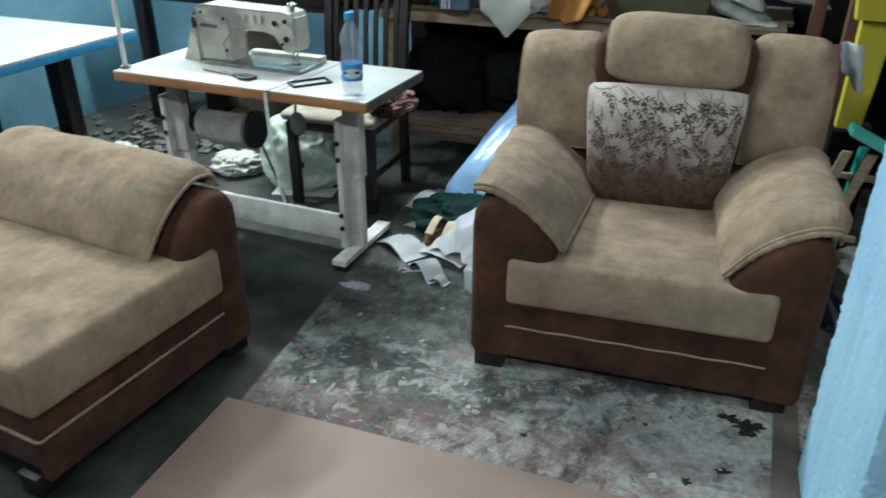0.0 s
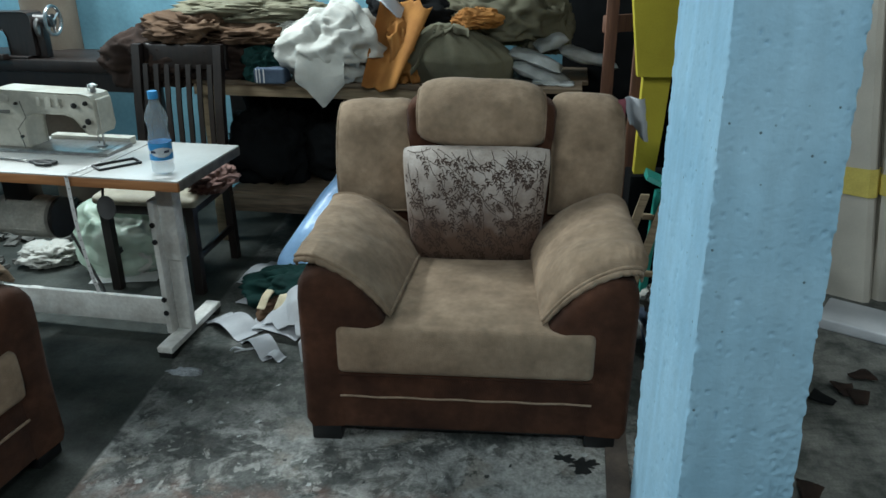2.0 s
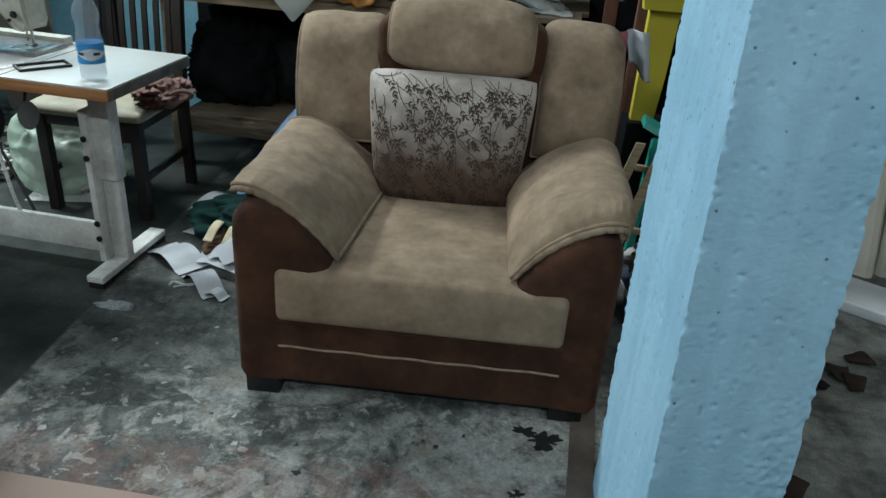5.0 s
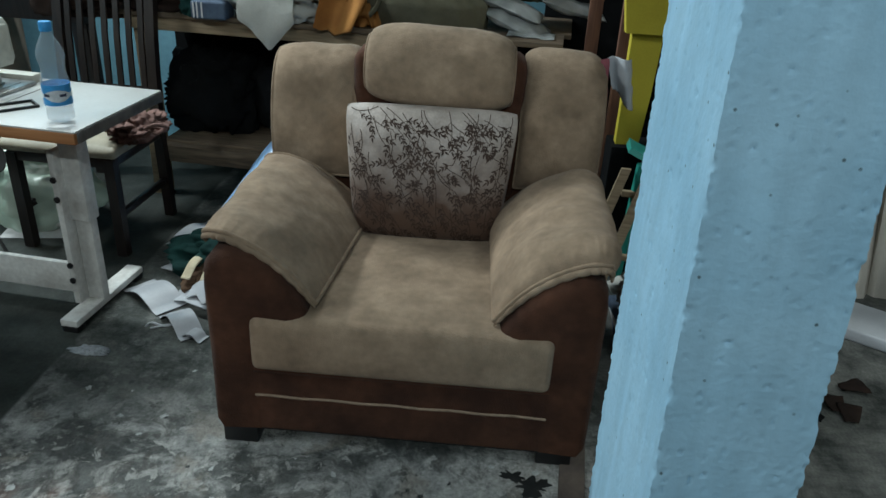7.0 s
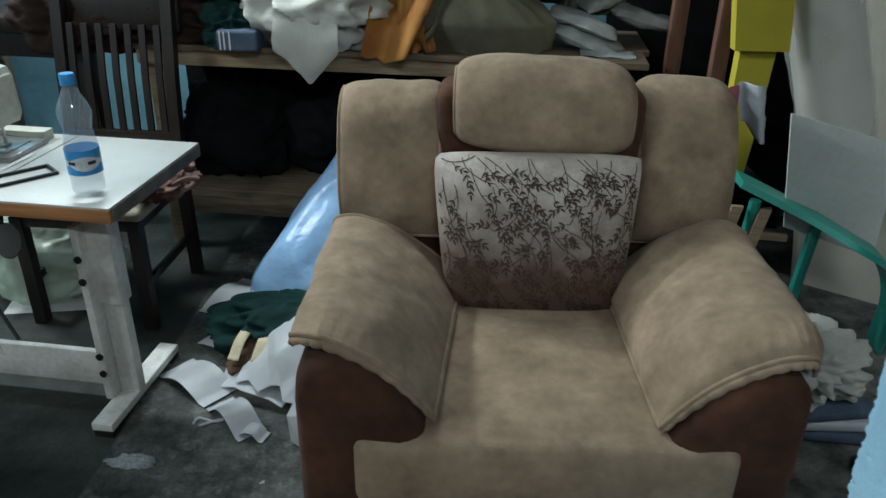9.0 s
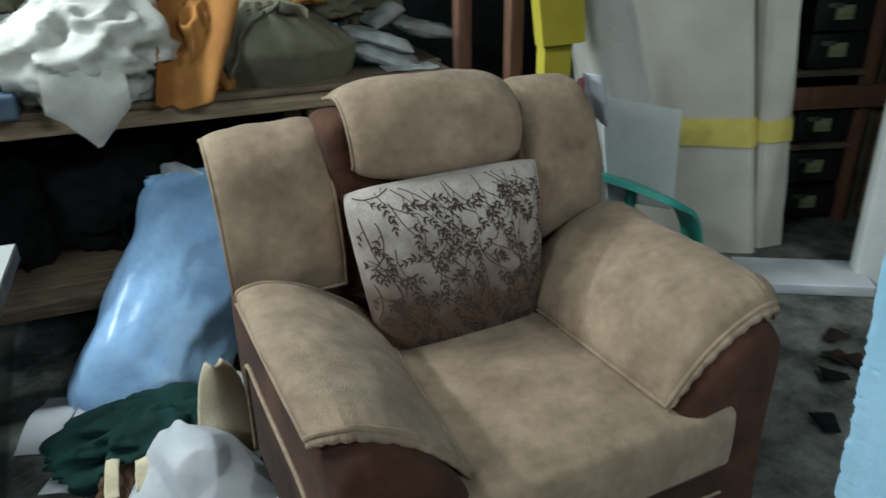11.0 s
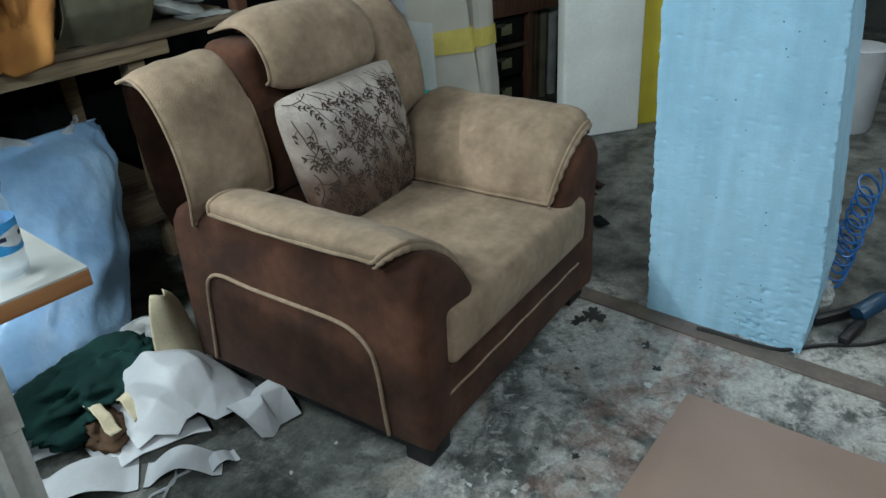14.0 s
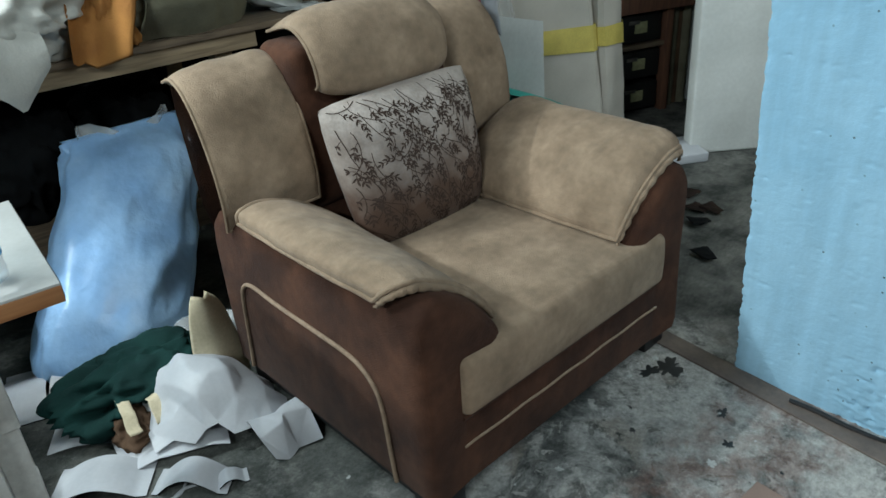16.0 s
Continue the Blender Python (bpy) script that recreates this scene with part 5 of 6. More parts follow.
part("sheet", skin([[Vector((x, y, z)) for x, y in ((-0.06, -0.025), (w, -0.025), (w, 0.025), (-0.06, 0.025))] for z, w in ((0.561, 0.03), (0.75, 0.045), (1.2, 0.065))], True, True), YELLOW, y2, smooth=False)
dbx = thing("dark_box", pose(0.757, 1.29, 0), "dark box under the yellow foam sheet", "box")
part("box", box(-0.08, 0.09, -0.06, 0.1, 0.0, 0.56, 0.006), BLACK_CLOTH_AND_SHADE, dbx)
y3 = thing("yellow_foam_sheet", pose(1.22, 1.62, 0.0, 0, 0, 0), "yellow foam sheet leaning behind the wrapped roll", "foam sheet", "yellow foam sheets")
part("sheet", skin([[Vector((x, y, z)) for x, y in ((-0.1 + t, -0.02), (0.16 + t, -0.02), (0.16 + t, 0.03), (-0.1 + t, 0.03))] for z, t in ((0.9, -0.02), (1.2, 0.04), (1.7, 0.12))], True, True), YELLOW, y3, smooth=False)
wr = thing("wrapped_roll", pose(1.02, 1.36, 0), "grey roll in shiny clear plastic leaning on the foam", "roll")
part("roll", lathe([(0.0, 0.0), (0.115, 0.0), (0.12, 0.02), (0.118, 0.6), (0.115, 1.0), (0.0, 1.0)], 32, m=pose(0.16, 0.0, 0.52, 0, -19, 0)), FOAM, wr)
film = lathe([(0.124, -0.02)] + [(0.126, 0.04 * q) for q in range(1, 25)] + [(0.122, 1.02)], 60, m=pose(0.16, 0.0, 0.52, 0, -19, 0))
for v in film.verts:
    v.co += Vector((noise.noise(v.co * 9), noise.noise(v.co * 9 + Vector((5, 5, 5))), 0)) * 0.016
for v in film.verts:
    v.co += Vector((noise.noise(v.co * 23), noise.noise(v.co * 23 + Vector((5, 5, 5))), 0)) * 0.008
part("film", film, FILM, wr, "crinkled clear plastic film")
ws = thing("white_board", pose(1.05, 1.12, 0, 0, 0, 0), "thin white board tilted against the foam block", "board")
part("sheet", skin([[Vector((x, y, z)) for x, z in ((-0.21, 0.83), (0.16, 0.735), (0.175, 0.335), (-0.15, 0.44))] for y in (-0.004, 0.004)], True, True), BOARD, ws, smooth=False)
stl = thing("teal_stool", pose(0.98, 1.03, 0), "teal plastic stool beside the armchair", "stool")
top = [Vector(p) for p in ((-0.26, 0.1, 0.585), (-0.05, 0.02, 0.5), (0.1, -0.06, 0.43), (0.22, -0.03, 0.35), (0.3, 0.0, 0.2), (0.31, 0.02, 0.0))]
part("moulded_frame", skin([[p + Vector((0, -0.035, 0)), p + Vector((0.01, -0.03, 0.018)), p + Vector((0.02, 0.09, 0.02)), p + Vector((0.012, 0.09, -0.01))] for p in spline(top, 30)], True, True), TEAL, stl)
for x in (-0.2, 0.02):
    part("leg", tube([(x, 0.07, 0.54 if x < 0 else 0.46), (x - 0.02, 0.1, 0.0)], 0.02, 8), TEAL, stl)
wf = thing("wooden_slat_frame", pose(0.7, 1.0, 0, 0, 0, -8), "leaning rough wooden slat frame behind the armchair", "frame")
for k, x in enumerate((-0.06, 0.03)):
    part("slat", skin([[Vector((xx + a * 0.018, y + b * 0.01, z)) for a, b in ((-1, -1), (1, -1), (1, 1), (-1, 1))] for xx, y, z in ((x - 0.08, -0.05, 0), (x + 0.07, 0.1, 0.52))], True, True), PALE_PLANK, wf)
for z in (0.18, 0.42):
    part("rung", box(-0.12 + z * 0.3, 0.06 + z * 0.3, -0.03 + z * 0.29, -0.01 + z * 0.29, z - 0.012, z + 0.012, 0.002), PALE_PLANK, wf)


def foam_block(at, width, depth, h, shear, label):
    """A block with its near right corner at the pose; the top leans to its left."""
    t = thing("foam_block", at, label, "foam block", "foam blocks")
    x0, x1, y0, y1 = -width, 0.0, 0.0, depth
    rows = []
    for j in range(13):
        z = h * j / 12
        s = shear * (z - 0.5)
        w = 0.004 * math.sin(j * 2.1)
        rows.append([Vector((x + s, y + w, z)) for x, y in ((x0, y0 + 0.02), (x0 + 0.02, y0), (x1 - 0.02, y0), (x1, y0 + 0.02), (x1, y1), (x0, y1))])
    part("block", skin(rows, True, True), FOAM, t)
    rows = []
    for z in (0.5, 0.595):
        s = shear * (z - 0.5)
        e = 0.008
        rows.append([Vector((x + s, y, z + 0.03 * (x - x0) * (1 if z > 0.55 else -0.5))) for x, y in ((x0 - e, y0 + 0.02), (x0 + 0.018, y0 - e), (x1 - 0.018, y0 - e), (x1 + e, y0 + 0.018), (x1 + e, y1), (x0 - e, y1))])
    part("tape_band", skin(rows, True), TAPE_YELLOW, t, "yellow tape band")


foam_block(pose(1.72, 1.2, 0, 0, 0, -34), 0.72, 0.4, 1.75, -0.15, "tall grey-white foam block with yellow tape")
foam_block(pose(1.92, 1.18, 0, 0, 0, -8), 0.16, 0.45, 1.72, -0.12, "narrow grey-white foam block with yellow tape")
sl = thing("white_slab", pose(1.62, 0.98, 0, 0, 0, -33), "white foam slab lying on the floor", "foam slab")
part("slab", box(-0.1, 0.4, -0.14, 0.1, 0.0, 0.05, 0.008, 3), VINYL, sl)
wc = thing("white_crumpled_cloth", pose(0.86, 0.72, 0.1), "white crumpled cloth heaped beside the armchair", "cloth")
part("cloth", heap(0.16, 0.16, 0.1, 61.0, 0.5, 3.0), WHITE_CLOTH, wc, sharp=170)
jc = thing("folded_cloth_stack", pose(0.86, 0.72, 0), "stack of folded blue-grey cloth under white cloth", "cloth")
for k in range(3):
    part("fold", box(-0.16, 0.17, -0.17, 0.16, 0.035 * k, 0.035 * k + 0.034, 0.012, 3, m=pose(0, 0, 0, 0, 0, 7 * k - 6)), JEANS if k != 1 else VINYL, jc)

# ---- rack with crates in the far corner ----
RK = pose(2.0, 1.42, 0, 0, 0, -20)
rk = thing("timber_rack", RK, "rough timber rack with black crates and rolls", "rack")
for a in (0.46, 0.98):
    part("upright", box(a - 0.022, a + 0.022, -0.03, 0.03, 0, 2.1, 0.004), RED_WOOD, rk)
for z in (0.62, 1.35):
    part("cross_beam", box(-0.1, 1.02, -0.06, -0.031, z - 0.05, z + 0.05, 0.004), RED_WOOD, rk)
for z in (0.38, 0.72, 1.06):
    part("shelf_edge", box(-0.1, 0.44, -0.02, 0.2, z - 0.012, z + 0.012, 0.003), PLANK, rk)
for k, z in enumerate((0.02, 0.2, 0.4, 0.74, 0.9, 1.08, 1.24)):
    t = thing("black_crate", RK @ pose(0.3, 0.1, z), "black crate with a pale label on the rack", "crate", "crates on the rack")
    part("body", box(-0.14, 0.13, -0.1, 0.1, 0.0, 0.15, 0.008), CRATE_BLACK, t)
    part("label", box(-0.05, 0.03, -0.104, -0.101, 0.05, 0.11), CRATE_LABEL, t, "pale paper label")
    part("grip", box(-0.09, -0.02, -0.105, -0.101, 0.1, 0.12, 0.001), GREY_EDGE, t)
for k, (a, r, mat) in enumerate(((0.54, 0.03, OLIVE_CLOTH), (0.59, 0.03, BROWN_CLOTH), (0.63, 0.03, OLIVE_CLOTH), (0.72, 0.04, GREY_WRAP), (0.82, 0.035, OLIVE_CLOTH), (0.9, 0.03, BROWN_CLOTH))):
    t = thing("cloth_roll", RK @ pose(a, 0.05 + 0.02 * (k % 2), 0.0), "upright roll of cloth standing in the rack", "roll", "rolls in the rack")
    part("roll", lathe([(0.0, 0), (r, 0), (r * 1.05, 0.5), (r, 1.5 + 0.05 * k), (0.0, 1.51 + 0.05 * k)], 16), mat, t)
# Another added board, black in place of the shade inside the rack.
dk2 = thing("rack_shade_board", RK @ pose(0.4, 0.32, 0), "black board added to darken the back of the rack", "board")
part("board", box(-0.6, 0.75, -0.01, 0.01, 0, 2.2), BLACK_CLOTH_AND_SHADE, dk2)
bp = thing("pale_panel", pose(1.9, 0.76, 0, 0, 0, -39.6), "large pale foam panel standing on the floor", "panel")
part("panel", box(0.0, 0.46, 0.0, 0.1, 0.0, 1.9, 0.015, 3, m=pose(0, 0, 0, -2)), BOARD, bp)
yp = thing("yellow_foam_slab", pose(2.27, 0.56, 0, 0, 0, -42), "yellow foam panel standing behind the pale panel", "panel")
part("panel", box(0.0, 0.5, 0.0, 0.06, 0.0, 1.9, 0.01), YELLOW, yp)
wb = thing("white_bin", pose(2.78, -0.5, 0), "white plastic bin standing on the far floor", "bin")
part("bin", lathe([(0.0, 0.0), (0.12, 0.0), (0.13, 0.02), (0.145, 0.42), (0.15, 0.44), (0.14, 0.445), (0.0, 0.43)], 28), VINYL, wb)
lt = thing("blue_ledge", TURNED @ pose(3.2, 1.9, 0), "teal and blue painted ledge on the far wall", "ledge")
part("ledge", box(-0.6, 1.4, 0.2, 0.44, 1.08, 1.16, 0.01), WALL_PAINT, lt)
for k in range(7):
    rnd = random.Random(k)
    t = thing("fabric_scrap", pose(1.0 + rnd.uniform(-0.1, 0.5), -0.1 + rnd.uniform(-0.15, 0.65), 0, 0, 0, rnd.uniform(0, 180)), "small dark fabric scrap on the concrete floor", "scrap", "scraps on the floor")
    part("scrap", cloth(lambda u, v: Vector(((u - 0.5) * 0.085, (v - 0.5) * 0.04 * (1 + u), 0.012 + 0.006 * u)), 8, 5, k + 70, 0.007, 20, 0.002), BLACK_CLOTH_AND_SHADE if k % 2 else DKBROWN_CLOTH, t, sharp=170)

# ---- blue bag and scraps beside the armchair ----


def blue_bag():
    t = thing("blue_plastic_bag", pose(-0.755, 1.32, 0), "stuffed shiny light blue plastic bag slumped under the shelf", "bag")
    # height, shift to the side, shift back, half width, half depth
    ring = [(0.0, 0.0, 0.0, 0.17, 0.1), (0.012, 0.0, 0.0, 0.225, 0.14), (0.06, 0.02, 0.01, 0.25, 0.155), (0.14, 0.07, 0.05, 0.255, 0.155), (0.24, 0.14, 0.11, 0.25, 0.15), (0.33, 0.2, 0.18, 0.245, 0.145), (0.41, 0.26, 0.24, 0.24, 0.14), (0.47, 0.3, 0.29, 0.235, 0.13),
            (0.52, 0.325, 0.325, 0.228, 0.115), (0.555, 0.34, 0.35, 0.218, 0.09), (0.58, 0.35, 0.365, 0.206, 0.06), (0.6, 0.355, 0.375, 0.196, 0.035), (0.61, 0.355, 0.38, 0.19, 0.018)]
    mid = spline([(b, c, a) for a, b, c, d, e in ring], 64)
    wid = spline([(d, e, 0) for a, b, c, d, e in ring], 64)
    rows = []
    n = 100
    for j, (p, w) in enumerate(zip(mid, wid)):
        f = j / 64
        row = []
        for i in range(n):
            a = 2 * math.pi * i / n
            ca, sa = math.cos(a), math.sin(a)
            k = 1 + (0.05 + 0.26 * max(0, f - 0.5)) * noise.noise(Vector((ca * 2.4, sa * 2.4, f * 6))) + 0.055 * (0.5 - abs(noise.noise(Vector((ca * 4, sa * 4, f * 8 + ca * 2))))) + 0.45 * max(0, f - 0.66) * (1 - 2 * abs(noise.noise(Vector((ca * 5, sa * 5, f * 3)))))
            sq = (abs(ca) ** 2.5 + abs(sa) ** 2.5) ** (-1 / 2.5)
            lean = 0.25 * w.y * sa * k * min(1.0, f * 3)
            q = Vector((ca * 1.6, sa * 1.6, f * 4.2))
            dent = noise.noise(q * 1.3 + Vector((4, 2, 7)))
            k += (0.05 + 0.11 * max(0.0, f - 0.35)) * (0.45 - 2.2 * math.sqrt(dent * dent + 0.0015)) * min(1.0, f * 6)
            row.append(Vector((p.x + w.x * ca * k * sq, p.y + w.y * sa * k * sq, max(0.0, p.z - lean * (0.8 if f > 0.05 else 0)))))
        rows.append(row)
    part("bag", skin(rows, True, True), BLUE_BAG, t, sharp=170)
    part("side_seam", cloth(lambda u, v: Vector((0.25 + 0.018 * u + 0.3 * v - 0.16 * max(0, v - 0.55), -0.03 + 0.3 * v + 0.012 * u, 0.06 + 0.5 * v)), 4, 24, 80, 0.008, 18, 0.002), FILM, t, "clear folded seam", sharp=170)
    part("ruffled_mouth", cloth(lambda u, v: Vector((0.18 + 0.34 * u, 0.355 + 0.03 * math.sin(u * 14), 0.585 + (0.03 + 0.03 * math.sin(u * 7 + 1)) * v)), 30, 6, 81, 0.012, 16, 0.002), FILM, t, "clear ruffled mouth", sharp=170)


blue_bag()
gc = thing("dark_green_cloth", pose(-0.78, 0.99, 0), "dark green cloth crumpled on the floor", "cloth")
part("cloth", heap(0.24, 0.16, 0.085, 90.0, 0.42, 2.4), GREEN_CLOTH, gc, sharp=170)
cc = thing("cream_cloth", pose(-0.59, 0.86, 0), "cream cloth scrap propped against the armchair", "cloth")
part("cloth", cloth(lambda u, v: Vector((-0.085 + 0.17 * (u - 0.25 * v) * math.sqrt(1 - 0.94 * v * v) + 0.07 * v, 0.0 + 0.05 * v - 0.03 * math.sin(math.pi * u), 0.015 + 0.29 * v)), 20, 28, 91, 0.012, 9, 0.004), CREAM_CLOTH, cc, sharp=170)


def creased(nx, ny, f, jitter, seed, bevel=0.005):
    """A stiff sheet over f(u, v) in flat facets with crisp creases, and an edge of its own thickness."""
    rnd = random.Random(seed)
    rows = []
    for i in range(nx + 1):
        row = []
        for j in range(ny + 1):
            k = 0.4 if i in (0, nx) or j in (0, ny) else 1.0
            p = f(i / nx, j / ny)
            p = p + Vector((rnd.uniform(-1, 1), rnd.uniform(-1, 1), rnd.uniform(-0.9, 0.9) * k)) * jitter
            p.z = max(p.z, 0.008)
            row.append(p)
        rows.append(row)
    bm = skin(rows)
    bmesh.ops.triangulate(bm, faces=bm.faces)
    bmesh.ops.bevel(bm, geom=[e for e in bm.edges if not e.is_boundary], offset=bevel, segments=2, profile=0.5, affect="EDGES")
    top = list(bm.faces)
    bmesh.ops.solidify(bm, geom=top, thickness=-0.0025)
    return bm


wv = thing("white_vinyl_offcut", pose(-0.68, 0.66, 0), "big white vinyl offcut crumpled on the floor", "offcut")
part("sheet", creased(8, 6, lambda u, v: Vector((-0.2 + 0.32 * u + 0.05 * math.sin(3 * v), 0.2 - 0.16 * u + 0.3 * (v - 0.5), 0.015 + 0.19 * math.sin(math.pi * min(1.0, 0.12 + 0.85 * u)) * math.sin(math.pi * (0.08 + 0.84 * v)) ** 0.7)), 0.013, 4, 0.007), VINYL, wv, sharp=38)
part("flap", creased(4, 3, lambda u, v: Vector((-0.27 + 0.24 * u, 0.14 + 0.16 * (v - 0.5) - 0.1 * u, 0.012 + 0.07 * math.sin(2.6 * u) * (0.4 + 0.6 * v))), 0.015, 9, 0.005), VINYL, wv, sharp=35)
part("corner", creased(3, 3, lambda u, v: Vector((0.02 + 0.13 * u, -0.2 + 0.17 * v, 0.012 + 0.075 * math.sin(3.1 * v))), 0.016, 12, 0.005), VINYL, wv, sharp=35)
sp = thing("patterned_cloth_scrap", pose(-0.88, 0.86, 0), "small brown patterned cloth scrap among offcuts", "cloth")
part("cloth", heap(0.07, 0.11, 0.05, 93.0, 0.28, 1.8), BROWN_CLOTH, sp, sharp=170)
for k, dx in enumerate((-0.045, 0.03)):
    part("cream_fold", cloth(lambda u, v, dx=dx: Vector((dx + 0.035 * u + 0.03 * v, -0.11 + 0.19 * v, 0.075 + 0.04 * math.sin(3 * v))), 8, 14, 94 + k, 0.014, 14), CREAM_CLOTH, sp, sharp=170)


def offcut(x, y, rot, length, width, arch, seed, label, backed=True):
    """A stiff strip of white vinyl that arches off the floor, dark on its underside."""
    t = thing("vinyl_strip", pose(x, y, 0, 0, 0, rot), label, "offcut", "vinyl offcuts on the floor")
    f = lambda u, v: Vector((length * (u - 0.5), width * (v - 0.5), 0.006 + arch * max(0.0, math.sin(math.pi * (u * 1.25 - 0.1))) + 0.004 * noise.noise(Vector((u * 4, v * 3, seed)))))
    part("face", skin([[f(i / 24, j / 4) for j in range(5)] for i in range(25)]), VINYL, t)
    if backed:
        part("backing", skin([[f(i / 24, j / 4) - Vector((0, 0, 0.004)) for j in range(5)] for i in range(25)]), BLACK_CLOTH_AND_SHADE, t, "dark cloth backing")


offcut(-1.02, 0.74, -38, 0.25, 0.13, 0.035, 1, "white vinyl strip arching off the floor")
offcut(-0.85, 0.565, -46, 0.2, 0.09, 0.045, 2, "white vinyl strip with dark backing arching up")
offcut(-0.99, 0.97, -30, 0.17, 0.12, 0.012, 3, "white vinyl piece lying on the floor", False)
offcut(-0.78, 0.5, -20, 0.09, 0.05, 0.02, 7, "small curled vinyl scrap among offcuts")
offcut(-1.05, 1.28, 70, 0.28, 0.13, 0.03, 4, "curled white vinyl piece near the bag")
offcut(-0.93, 1.22, 60, 0.2, 0.1, 0.05, 5, "curled white vinyl piece near the bag")
offcut(-0.43, 1.18, 40, 0.14, 0.1, 0.05, 6, "white paper scrap behind the bag", False)
lc = thing("white_lace_cord", pose(-0.89, 0.55, 0), "thin white looped cord on the floor", "cord")
part("cord", tube(spline([(-0.06, -0.02, 0.004), (0.0, 0.01, 0.006), (0.05, 0.0, 0.005), (0.09, 0.03, 0.005), (0.04, 0.04, 0.008), (-0.01, 0.0, 0.006), (-0.07, 0.015, 0.004), (-0.08, -0.01, 0.004)], 50), 0.004, 6), VINYL, lc)
gl = thing("clear_plastic_scrap", pose(-0.52, 1.12, 0), "crumpled clear plastic scrap behind the armchair", "plastic")
part("film", heap(0.12, 0.1, 0.05, 95.0, 0.35, 2.2), FILM, gl, sharp=170)
fw = thing("fibre_tuft", pose(-1.09, 0.37, 0), "small tuft of white stuffing fibre on the floor", "fibre")
part("tuft", heap(0.06, 0.025, 0.008, 96.0, 0.6, 4.0), FIBRE, fw, sharp=170)

# ---- second machine and bench by the wall ----
bn = thing("dark_bench", pose(-2.35, 1.92, 0, 0, 0, ROOM), "dark wooden work bench along the wall", "bench")
part("top", box(-0.9, 0.62, -0.0, 0.42, 0.87, 0.935, 0.006), DARK_WOOD, bn)
part("apron", box(-0.9, 0.62, 0.02, 0.04, 0.77, 0.87), DARK_WOOD, bn)
for a in (-0.85, 0.55):
    part("leg", box(a - 0.04, a + 0.04, 0.04, 0.12, 0, 0.87, 0.005), DARK_WOOD, bn)
om = sewing_machine(pose(-2.86, 2.06, 0.935, 0, 0, 175), DARK_WOOD, "old black sewing machine on the dark bench", True)
wh = thing("hand_crank_wheel", pose(-2.33, 2.02, 1.13, 0, 90, 0), "spoked metal handwheel of the old machine", "wheel")
part("rim", tube([(0.075 * math.cos(k * math.pi / 18), 0.075 * math.sin(k * math.pi / 18), 0) for k in range(37)], 0.009, 8), STEEL, wh)
for k in range(3):
    part("spoke", tube([(0.072 * math.cos(k * 2.094), 0.072 * math.sin(k * 2.094), 0), (0, 0, 0)], 0.006, 6), STEEL, wh)
part("hub_arm", tube([(0, 0, 0), (0, 0, -0.3)], 0.035, 12), DARK_WOOD, wh)
part("stand", box(0.0, 0.195, -0.03, 0.03, -0.12, -0.05, 0.006), DARK_WOOD, wh)
rl2 = thing("brown_paper_roll", pose(-2.58, 2.42, 0), "tall brown paper roll standing by the wall", "roll")
part("roll", lathe([(0.0, 0), (0.15, 0), (0.152, 0.8), (0.15, 1.9), (0.0, 1.9)], 36), ROLL_BROWN, rl2)
ro = thing("rubble", pose(0, 0, 0), "small rubble and sweepings on the floor", "rubble", "", "stuff")
rnd = random.Random(5)
bm = bmesh.new()
for k in range(260):
    x, y = rnd.gauss(-2.75, 0.35), rnd.gauss(1.75, 0.3)
    if -3.6 < x < -1.9 and 1.2 < y < 2.4:
        s = rnd.uniform(0.008, 0.035)
        box(-s, s, -s * 0.7, s * 0.7, 0, s * rnd.uniform(0.4, 1.2), 0, bm=bm, m=pose(x, y, 0, rnd.uniform(-15, 15), rnd.uniform(-15, 15), rnd.uniform(0, 180)))
part("pieces", bm, RUBBLE, ro, "", False)
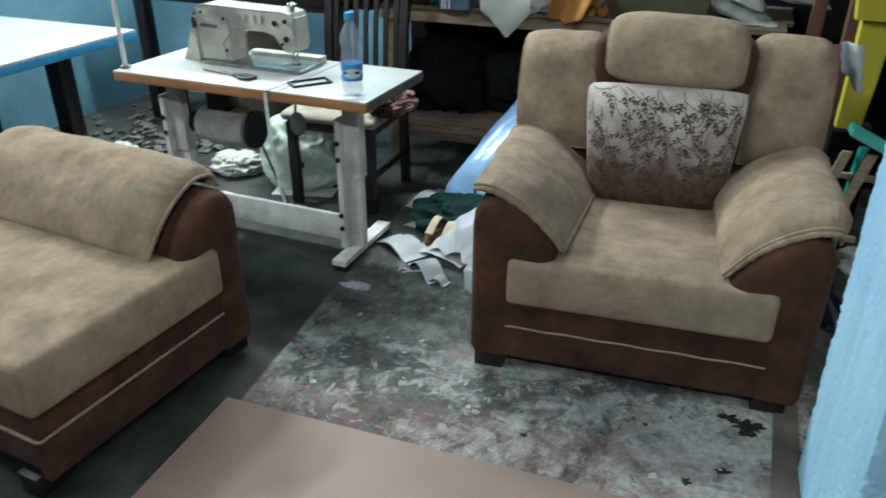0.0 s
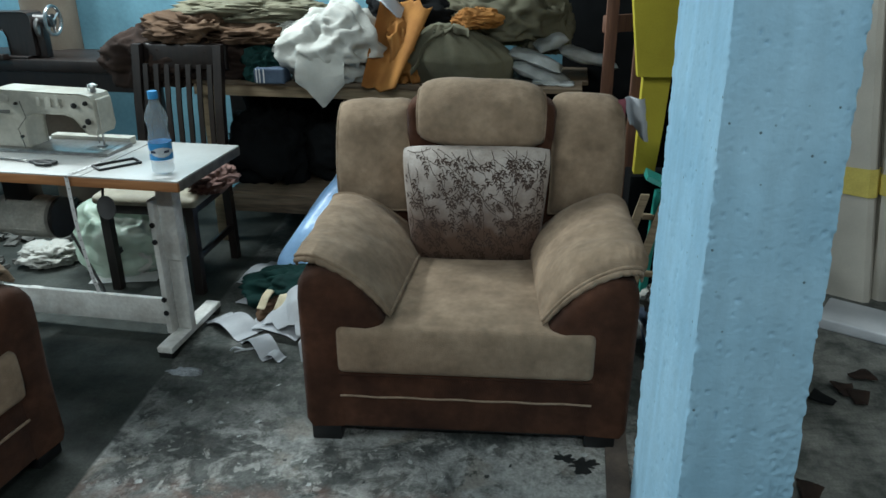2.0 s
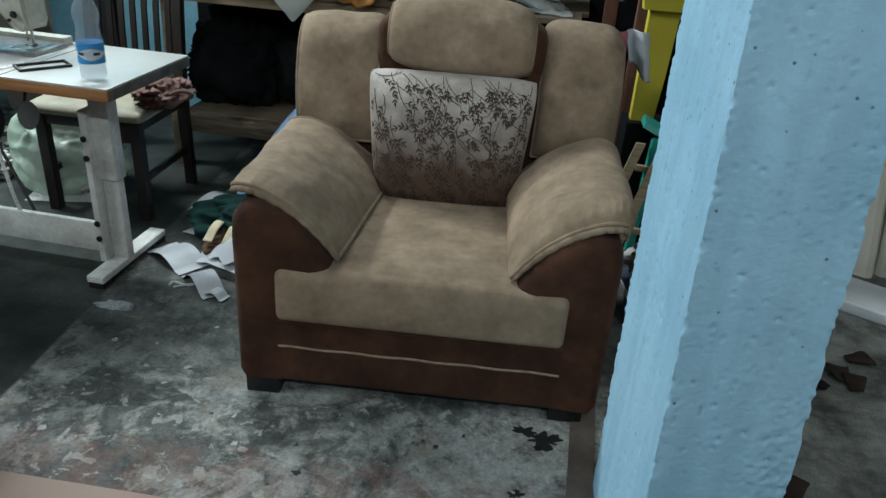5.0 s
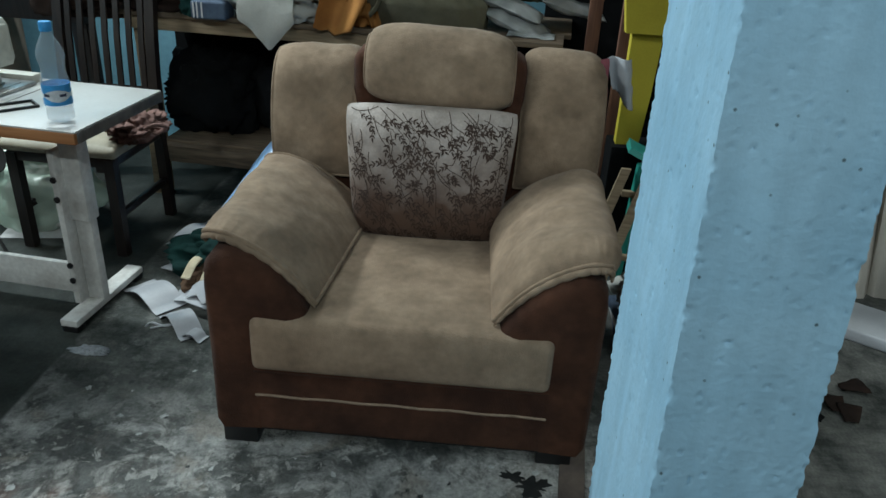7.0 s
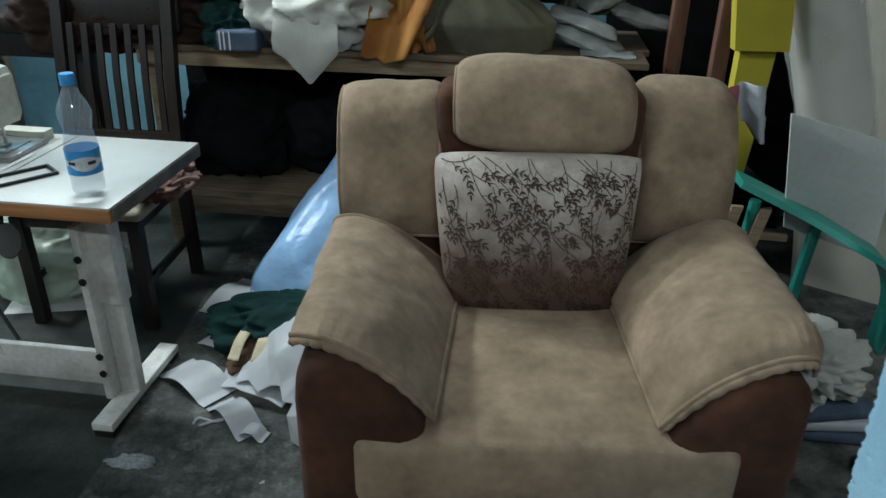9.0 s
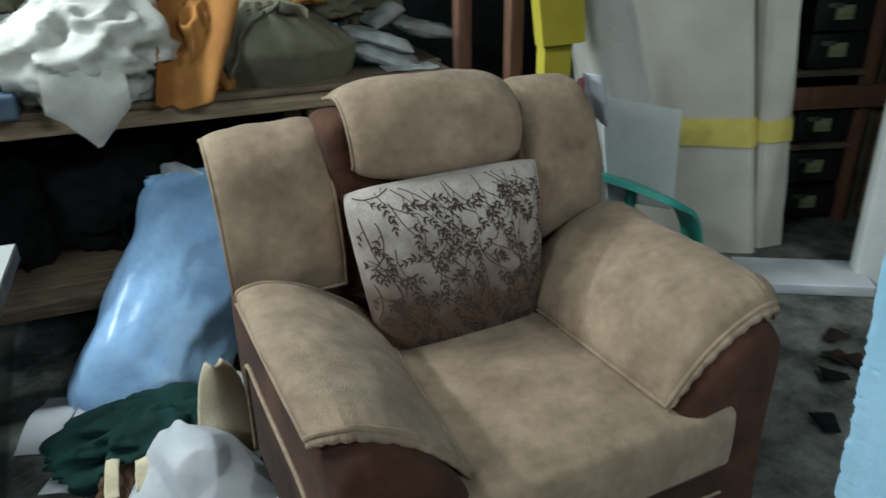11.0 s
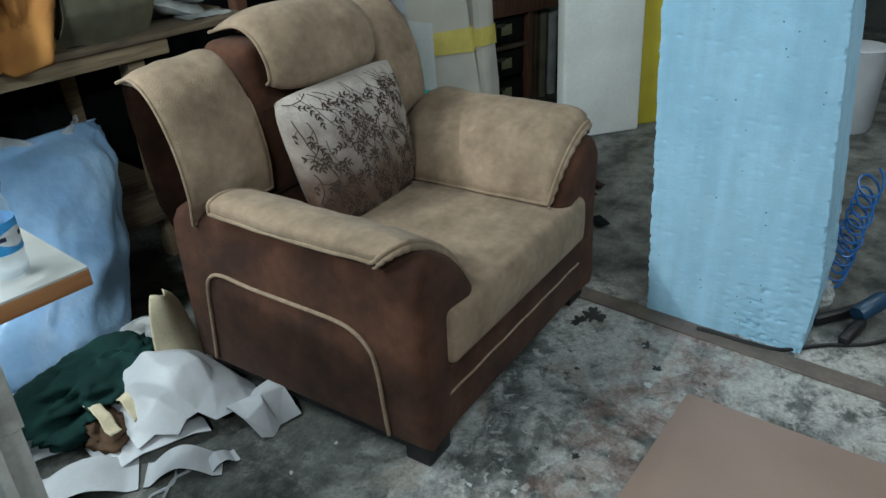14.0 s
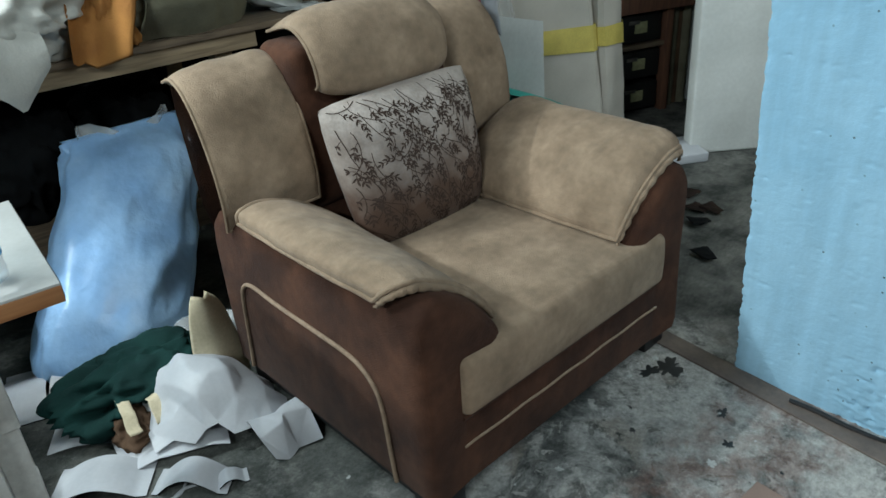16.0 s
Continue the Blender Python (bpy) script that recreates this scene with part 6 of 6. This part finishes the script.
for k, (x, y, r, mat) in enumerate(((-2.2, 1.35, 0.14, WHITE_CLOTH), (-1.95, 1.6, 0.1, PAPER), (-2.9, 1.2, 0.16, WHITE_CLOTH))):
    t = thing("white_cloth_scrap", pose(x, y, 0), "white crumpled cloth scrap on the floor", "cloth", "scraps by the wall")
    part("cloth", heap(r, r * 0.8, r * 0.4, 100.0 + k, 0.5, 3.0), mat, t, sharp=170)
pp = thing("paper_sheet", pose(-1.72, 1.2, 0, 0, 0, 10), "white paper sheet lying under the table", "paper")
part("sheet", box(-0.16, 0.16, -0.06, 0.06, 0.001, 0.003), PAPER, pp)

# ---- tools by the pillar ----
dr = thing("air_tool", pose(0.79, -0.86, 0, 0, 0, -30), "dark blue and black pneumatic tool on the floor", "tool")
part("body", lathe([(0.0, 0), (0.026, 0.0), (0.03, 0.02), (0.03, 0.11), (0.024, 0.13), (0.0, 0.13)], 18, m=pose(-0.06, 0.0, 0.045, 0, 80, 0)), TOOL_BLUE, dr)
part("grip", box(-0.2, -0.05, -0.02, 0.015, 0.004, 0.04, 0.01, 3, m=pose(0, 0, 0, 0, 0, 16)), BLACK, dr)
part("magazine", box(-0.18, 0.0, 0.03, 0.06, 0.002, 0.035, 0.006, 3, m=pose(0, 0, 0, 0, 0, -8)), BLACK, dr)
co = thing("coiled_air_hose", pose(0.93, -0.72, 0), "blue coiled air hose beside the pillar", "hose")
line = []
for k in range(300):
    f = k / 300
    a = f * 2 * math.pi * 12
    r = 0.05 + 0.012 * noise.noise(Vector((f * 9, 1, 2)))
    line.append((r * math.cos(a) + 0.16 * f + 0.04 * math.sin(f * 5), r * math.sin(a) * 0.7 - 0.05 * f, 0.058 + 0.34 * f ** 1.4 + 0.03 * math.sin(a + 1)))
part("coil", tube(line, 0.0045, 6), HOSE, co)
cb = thing("black_cable", pose(0, 0, 0), "thin black cable lying along the pillar foot", "cable")
part("cable", tube(spline([(0.46, -0.4, 0.012), (0.463, -0.47, 0.012), (0.46, -0.55, 0.011), (0.468, -0.64, 0.009), (0.5, -0.69, 0.007), (0.57, -0.77, 0.007), (0.64, -0.88, 0.007), (0.78, -1.0, 0.007)], 60), 0.0065, 8), BLACK, cb)
fp = thing("film_scrap", pose(0.83, -0.7, 0), "crumpled clear plastic beside the pillar", "plastic")
part("film", heap(0.06, 0.05, 0.05, 97.0, 0.35, 2.0), FILM, fp, sharp=170)
